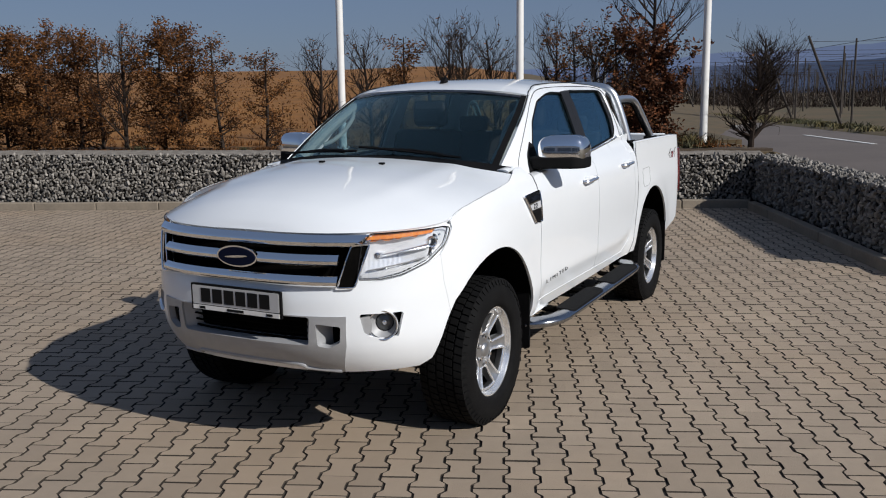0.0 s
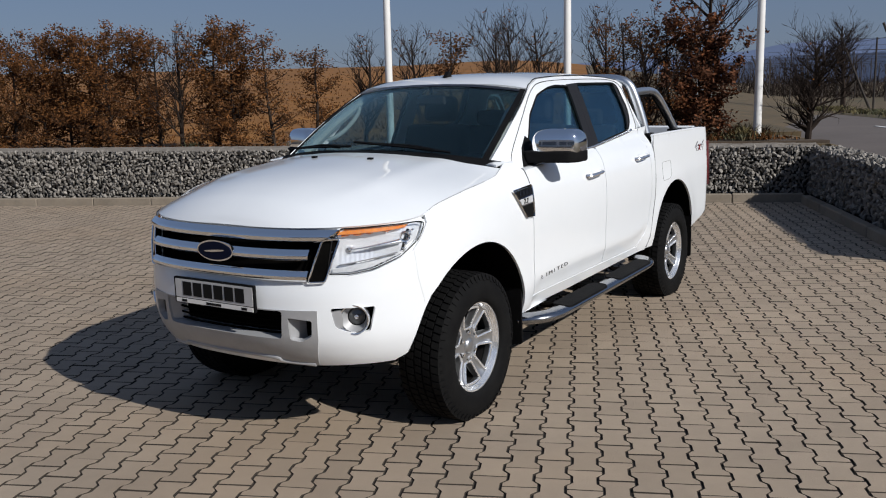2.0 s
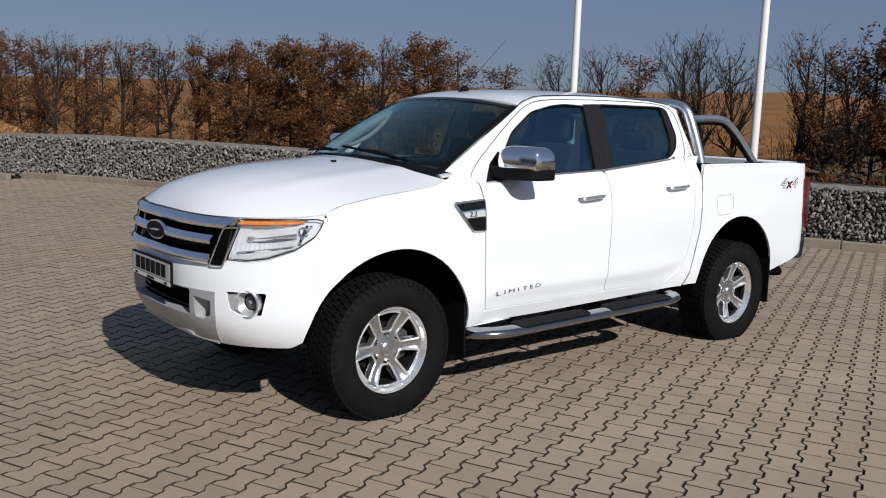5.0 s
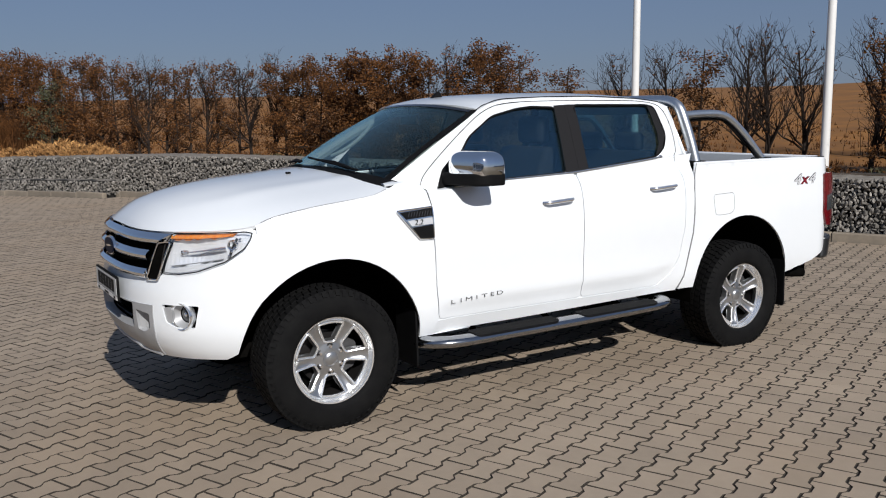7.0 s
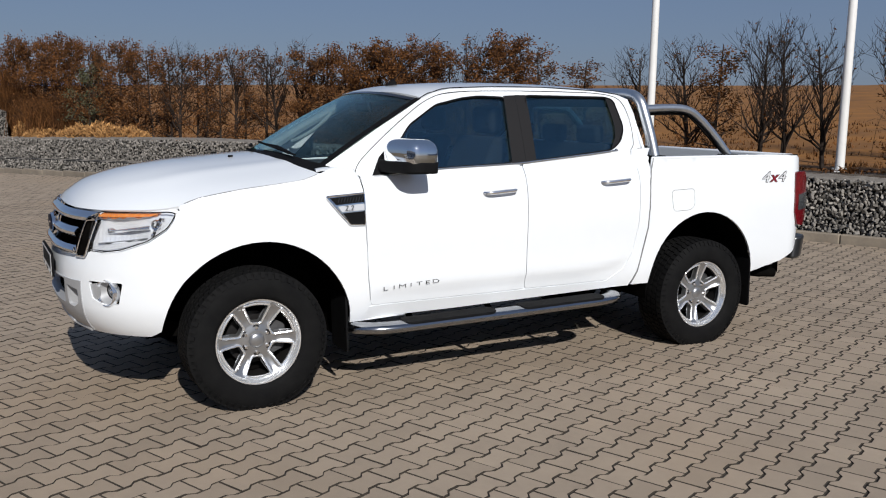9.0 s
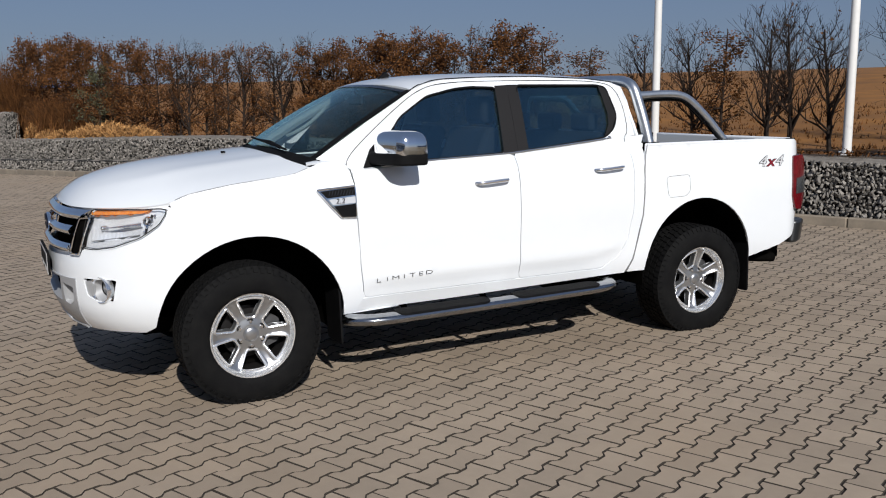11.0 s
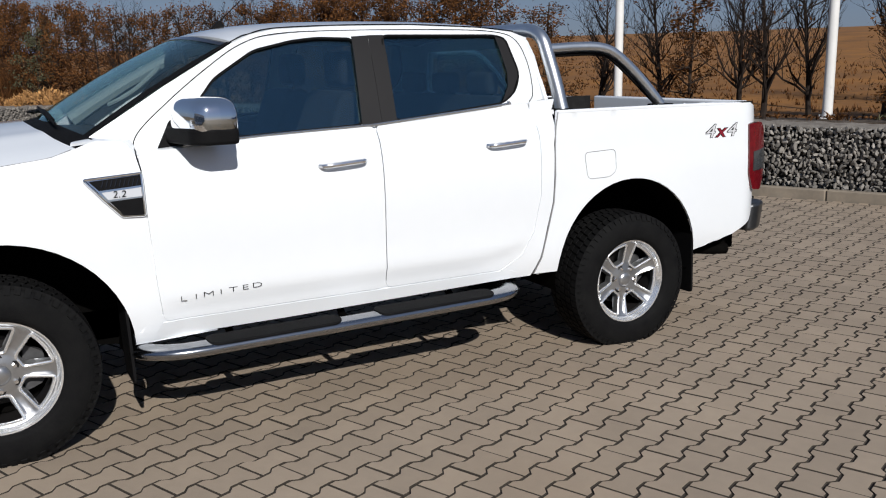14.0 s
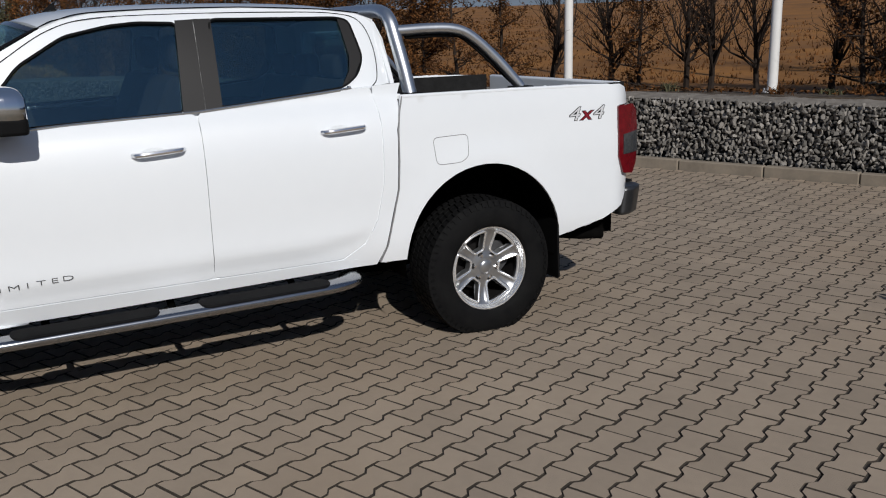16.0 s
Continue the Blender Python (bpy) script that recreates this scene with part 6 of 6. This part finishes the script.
for k in range(60):
    q = rng.random
    tuft("verge_grass", 500 + k, 46, (0.55, 0.35), 0.10 + 0.10 * q(), DRYGRASS if k % 3 else GREENISH, "dry yellow-green grass tuft by the road", "grass", 0.7, 0.016, yard(9.75 + 0.9 * q(), 14 + 26 * q(), 0.70), "verge grass")
for k in range(14):
    tuft("verge_grass", 600 + k, 70, (0.30, 0.20), 0.12 + 0.16 * rng.random(), DRYGRASS if k % 2 else LEAF, "dry yellow-green grass tuft behind the wall", "grass", 0.6, 0.007, yard(2.9 + 1.8 * rng.random(), 9.5 + 0.9 * rng.random(), 0.84), "verge grass")
fence = holder("mesh_fence", "grey steel fence posts behind the hedge", "fence")
for k in range(7):
    part("fence_post", tube_bm([yard(3.9 + 0.02 * k, 14.0 + 2.4 * k, 0.6), yard(3.9 + 0.02 * k, 14.0 + 2.4 * k, 2.7)], 0.03, 8), WIRE, fence)
for z in (1.0, 1.6, 2.2, 2.6):
    part("fence_wire", tube_bm([yard(3.9, 14.0, z), yard(4.02, 28.4, z)], 0.006, 4), WIRE, fence)
# far trees along the field's edge and by the road
def far_copse(name, u, v, n, seed, wide, h):
    rr = random.Random(seed)
    vs, fs = [], []
    for _ in range(n):
        a, b = rr.gauss(0, wide), rr.random() ** 1.6 * h
        p = yard(u + a, v + rr.gauss(0, 1.5), terrain(u, v) + b)
        m = Euler((rr.gauss(0, 0.4), rr.gauss(0, 0.4), rr.uniform(0, 6))).to_matrix()
        s = rr.uniform(0.2, 0.5)
        k = len(vs)
        vs += [p + m @ Vector(q) for q in ((-s * 0.07, 0, -s * 0.5), (s * 0.07, 0, -s * 0.5), (0, 0, s))]
        fs.append((k, k + 1, k + 2))
    return tagged(raw(name, vs, fs, TWIG, None, "", 180), "far leafless bushes beyond the road", "bushes", kind="stuff")


for k in range(9):
    far_copse("far_bushes", 13 + k * 4.2, 56 + 5 * math.sin(k * 1.7), 1500, 160 + k, 2.4, 1.3)
for k in range(10):
    far_copse("far_bushes", 20 + k * 9, 110 + 14 * math.sin(k * 2.0), 2200, 60 + k, 5.0, 3.2)

# ---- pavers, kerb stones, wall stones ----
PU, PV_ = 0.1379, 0.2005                  # laying pitch across and along the columns


def paver_outline():
    """A waisted interlocking block, wide at both ends."""
    a, b, h, m0, m1 = 0.0769, 0.0509, 0.0974, 0.034, 0.064
    half = [(a, -h), (a, -m1), (b, -m0), (b, m0), (a, m1), (a, h)]
    return half + [(-x, y) for x, y in half[::-1]]


OUT = paver_outline()
INNER = [(x * 0.968, y * 0.972) for x, y in OUT]
PV = [(x, y, -0.014) for x, y in OUT] + [(x, y, -0.003) for x, y in OUT] + [(x, y, 0.0) for x, y in INNER]
PF = [(k, (k + 1) % 12, 12 + (k + 1) % 12, 12 + k) for k in range(12)] + [(12 + k, 12 + (k + 1) % 12, 24 + (k + 1) % 12, 24 + k) for k in range(12)] + [tuple(range(24, 36))]
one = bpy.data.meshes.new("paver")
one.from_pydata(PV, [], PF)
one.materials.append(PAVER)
one.materials.append(GRIME_SHADE)
# sides and chamfers darker than the top, so joints read shaded
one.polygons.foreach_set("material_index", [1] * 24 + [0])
rng = random.Random(3)
near, cells = [], []
for i in range(-178, 46):
    for j in range(-64, 44):
        u, v = i * PU - 0.017, j * PV_ + (PV_ / 2 if i % 2 else 0.0) + 0.092
        if v > 8.53 or (v > 3.1 and u > WALL_U - 0.10) or u > 6.3 or (u < -13.5 and v > 8.1):
            continue
        (near if 2.6 < u < 4.6 and -2.6 < v < 1.8 else cells).append((u, v))
rng.shuffle(near)
cells += near[300:]
for u, v in near[:300]:
    ob = new("paver", one)
    ob.parent = yard_base
    ob.location, ob.rotation_euler = yard(u, v, rng.uniform(-0.0015, 0.0015)), (rng.gauss(0, 0.004), rng.gauss(0, 0.004), YAW + rng.gauss(0, 0.006))
base = np.array(PV)
vs, fs = [], []
ca = np.array([[CU, SU, 0], [-SU, CU, 0], [0, 0, 1.0]])
for n, (u, v) in enumerate(cells):
    t = base.copy()
    t[:, 2] += base[:, 0] * rng.gauss(0, 0.006) + base[:, 1] * rng.gauss(0, 0.006) + rng.uniform(-0.0015, 0.0015)
    t[:, 0] += u + rng.gauss(0, 0.0008)
    t[:, 1] += v + rng.gauss(0, 0.0008)
    t[:, 2] += fall(u)
    vs.append(t @ ca)
    k = n * 36
    fs += [tuple(q + k for q in f) for f in PF]
me = bpy.data.meshes.new("paver_field")
me.from_pydata(np.concatenate(vs).tolist(), [], fs)
me.materials.append(PAVER_FAR)
me.materials.append(GRIME_SHADE)
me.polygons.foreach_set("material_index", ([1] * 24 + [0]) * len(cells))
ob = tagged(new("paver_field", me), kind="stuff")
ob.parent = yard_base

kerb_mesh = box_bm((-0.495, -0.06, -0.05), (0.495, 0.06, 0.12))
bmesh.ops.bevel(kerb_mesh, geom=kerb_mesh.edges[:], offset=0.012, segments=1, affect="EDGES")
kme = bpy.data.meshes.new("kerb_stone")
kerb_mesh.to_mesh(kme)
kme.materials.append(KERB)


def kerb(u, v, turn, parent):
    ob = new("kerb_stone", kme)
    ob.parent = parent
    ob.location, ob.rotation_euler = yard(u, v, rng.uniform(-0.004, 0.004)), (0, 0, YAW + turn + rng.gauss(0, 0.003))


for k in range(19):
    kerb(4.0 - k, WALL_V - 0.14, 0, wall_back)
for k in range(13):
    kerb(-14.1 - k, WALL_V - 0.52, 0, wall_low)
for k in range(5):
    kerb(WALL_U - 0.14, 7.9 - k, math.pi / 2, wall_side)


def stone_shape(seed):
    r = random.Random(seed)
    bm = bmesh.new()
    for k in range(15):
        d = Vector((r.gauss(0, 1), r.gauss(0, 1), r.gauss(0, 1))).normalized()
        bm.verts.new(Vector(max(-0.82, min(0.82, q * r.uniform(1.0, 1.25))) for q in d))
    bmesh.ops.convex_hull(bm, input=bm.verts[:])
    bmesh.ops.delete(bm, geom=[v for v in bm.verts if not v.link_faces], context="VERTS")
    bm.verts.index_update()
    pts = np.array([v.co[:] for v in bm.verts])
    fcs = [tuple(v.index for v in f.verts) for f in bm.faces]
    bm.free()
    return pts, fcs


SHAPES = [stone_shape(200 + k) for k in range(8)]
SMESH = []
for k, (p, f) in enumerate(SHAPES):
    m = bpy.data.meshes.new("stone")
    m.from_pydata((p * 0.030).tolist(), [], f)
    m.materials.append(STONE)
    SMESH.append(m)


def stones(parent, u0, u1, face, z0, z1, along, singles, top_depth=0.36, slope=0.0):
    """Broken stone packed over a wall's face and top; along is 'u' or 'v'."""
    vs, fs, k = [], [], 0
    step, row = 0.048, 0.0415
    spots = []
    nrow = int((z1 + slope * 0.09 - z0) / row)
    for r in range(nrow):
        for c in range(int((u1 - u0) / step)):
            s, z = u0 + (c + 0.5 + (r % 2) * 0.5 + rng.uniform(-0.3, 0.3)) * step, z0 + (r + 0.5 + rng.uniform(-0.3, 0.3)) * row
            if z < z1 + slope * rise(s):
                spots.append((s, rng.uniform(-0.025, 0.05), z))
    for d in range(int(top_depth / 0.07)):
        for c in range(int((u1 - u0) / 0.07)):
            s = u0 + (c + rng.random()) * 0.07
            spots.append((s, 0.05 + d * 0.07 + rng.uniform(-0.02, 0.02), z1 + slope * rise(s) - 0.03 + rng.uniform(-0.02, 0.012)))
    rng.shuffle(spots)
    for n, (s, dep, z) in enumerate(spots):
        at = yard(s, face + dep, z) if along == "u" else yard(face + dep, s, z)
        turn = Euler((rng.uniform(0, 6.28), rng.uniform(0, 6.28), rng.uniform(0, 6.28)))
        sc = (rng.uniform(1.0, 1.75), rng.uniform(0.7, 1.05), rng.uniform(0.6, 0.95))
        big = rng.uniform(0.75, 1.1)
        if n < singles:
            ob = new("stone", SMESH[n % 8])
            ob.parent = parent
            ob.location, ob.rotation_euler, ob.scale = at, turn, [q * big for q in sc]
            continue
        p, f = SHAPES[n % 8]
        t = (p * np.array(sc) * 0.030 * big) @ np.array(turn.to_matrix()).T + np.array(at)
        vs.append(t)
        fs += [tuple(q + k for q in x) for x in f]
        k += len(p)
    me = bpy.data.meshes.new("stone_fill")
    me.from_pydata(np.concatenate(vs).tolist(), [], fs)
    me.materials.append(STONE_FAR)
    ob = tagged(new("stone_fill", me), kind="stuff")
    ob.parent = parent


stones(wall_back, -26, WALL_U + 0.1, WALL_V, 0.10, TOP, "u", 300, 0.08, 1.0)
stones(wall_side, 3.75, WALL_V, WALL_U, 0.10, TOP - 0.02, "v", 150)
stones(wall_low, -26, -13.6, WALL_V - 0.42, 0.06, 0.38, "u", 100, 0.08)
stones(wall_upper, -26, -21.65, 8.93, 0.88, 1.72, "u", 60)
stones(wall_upper, 8.95, 9.36, -21.7, 0.88, 1.70, "v", 20, 0.05)
stones(wall_low, WALL_V - 0.44, WALL_V, -13.62, 0.06, 0.38, "v", 8, 0.10)
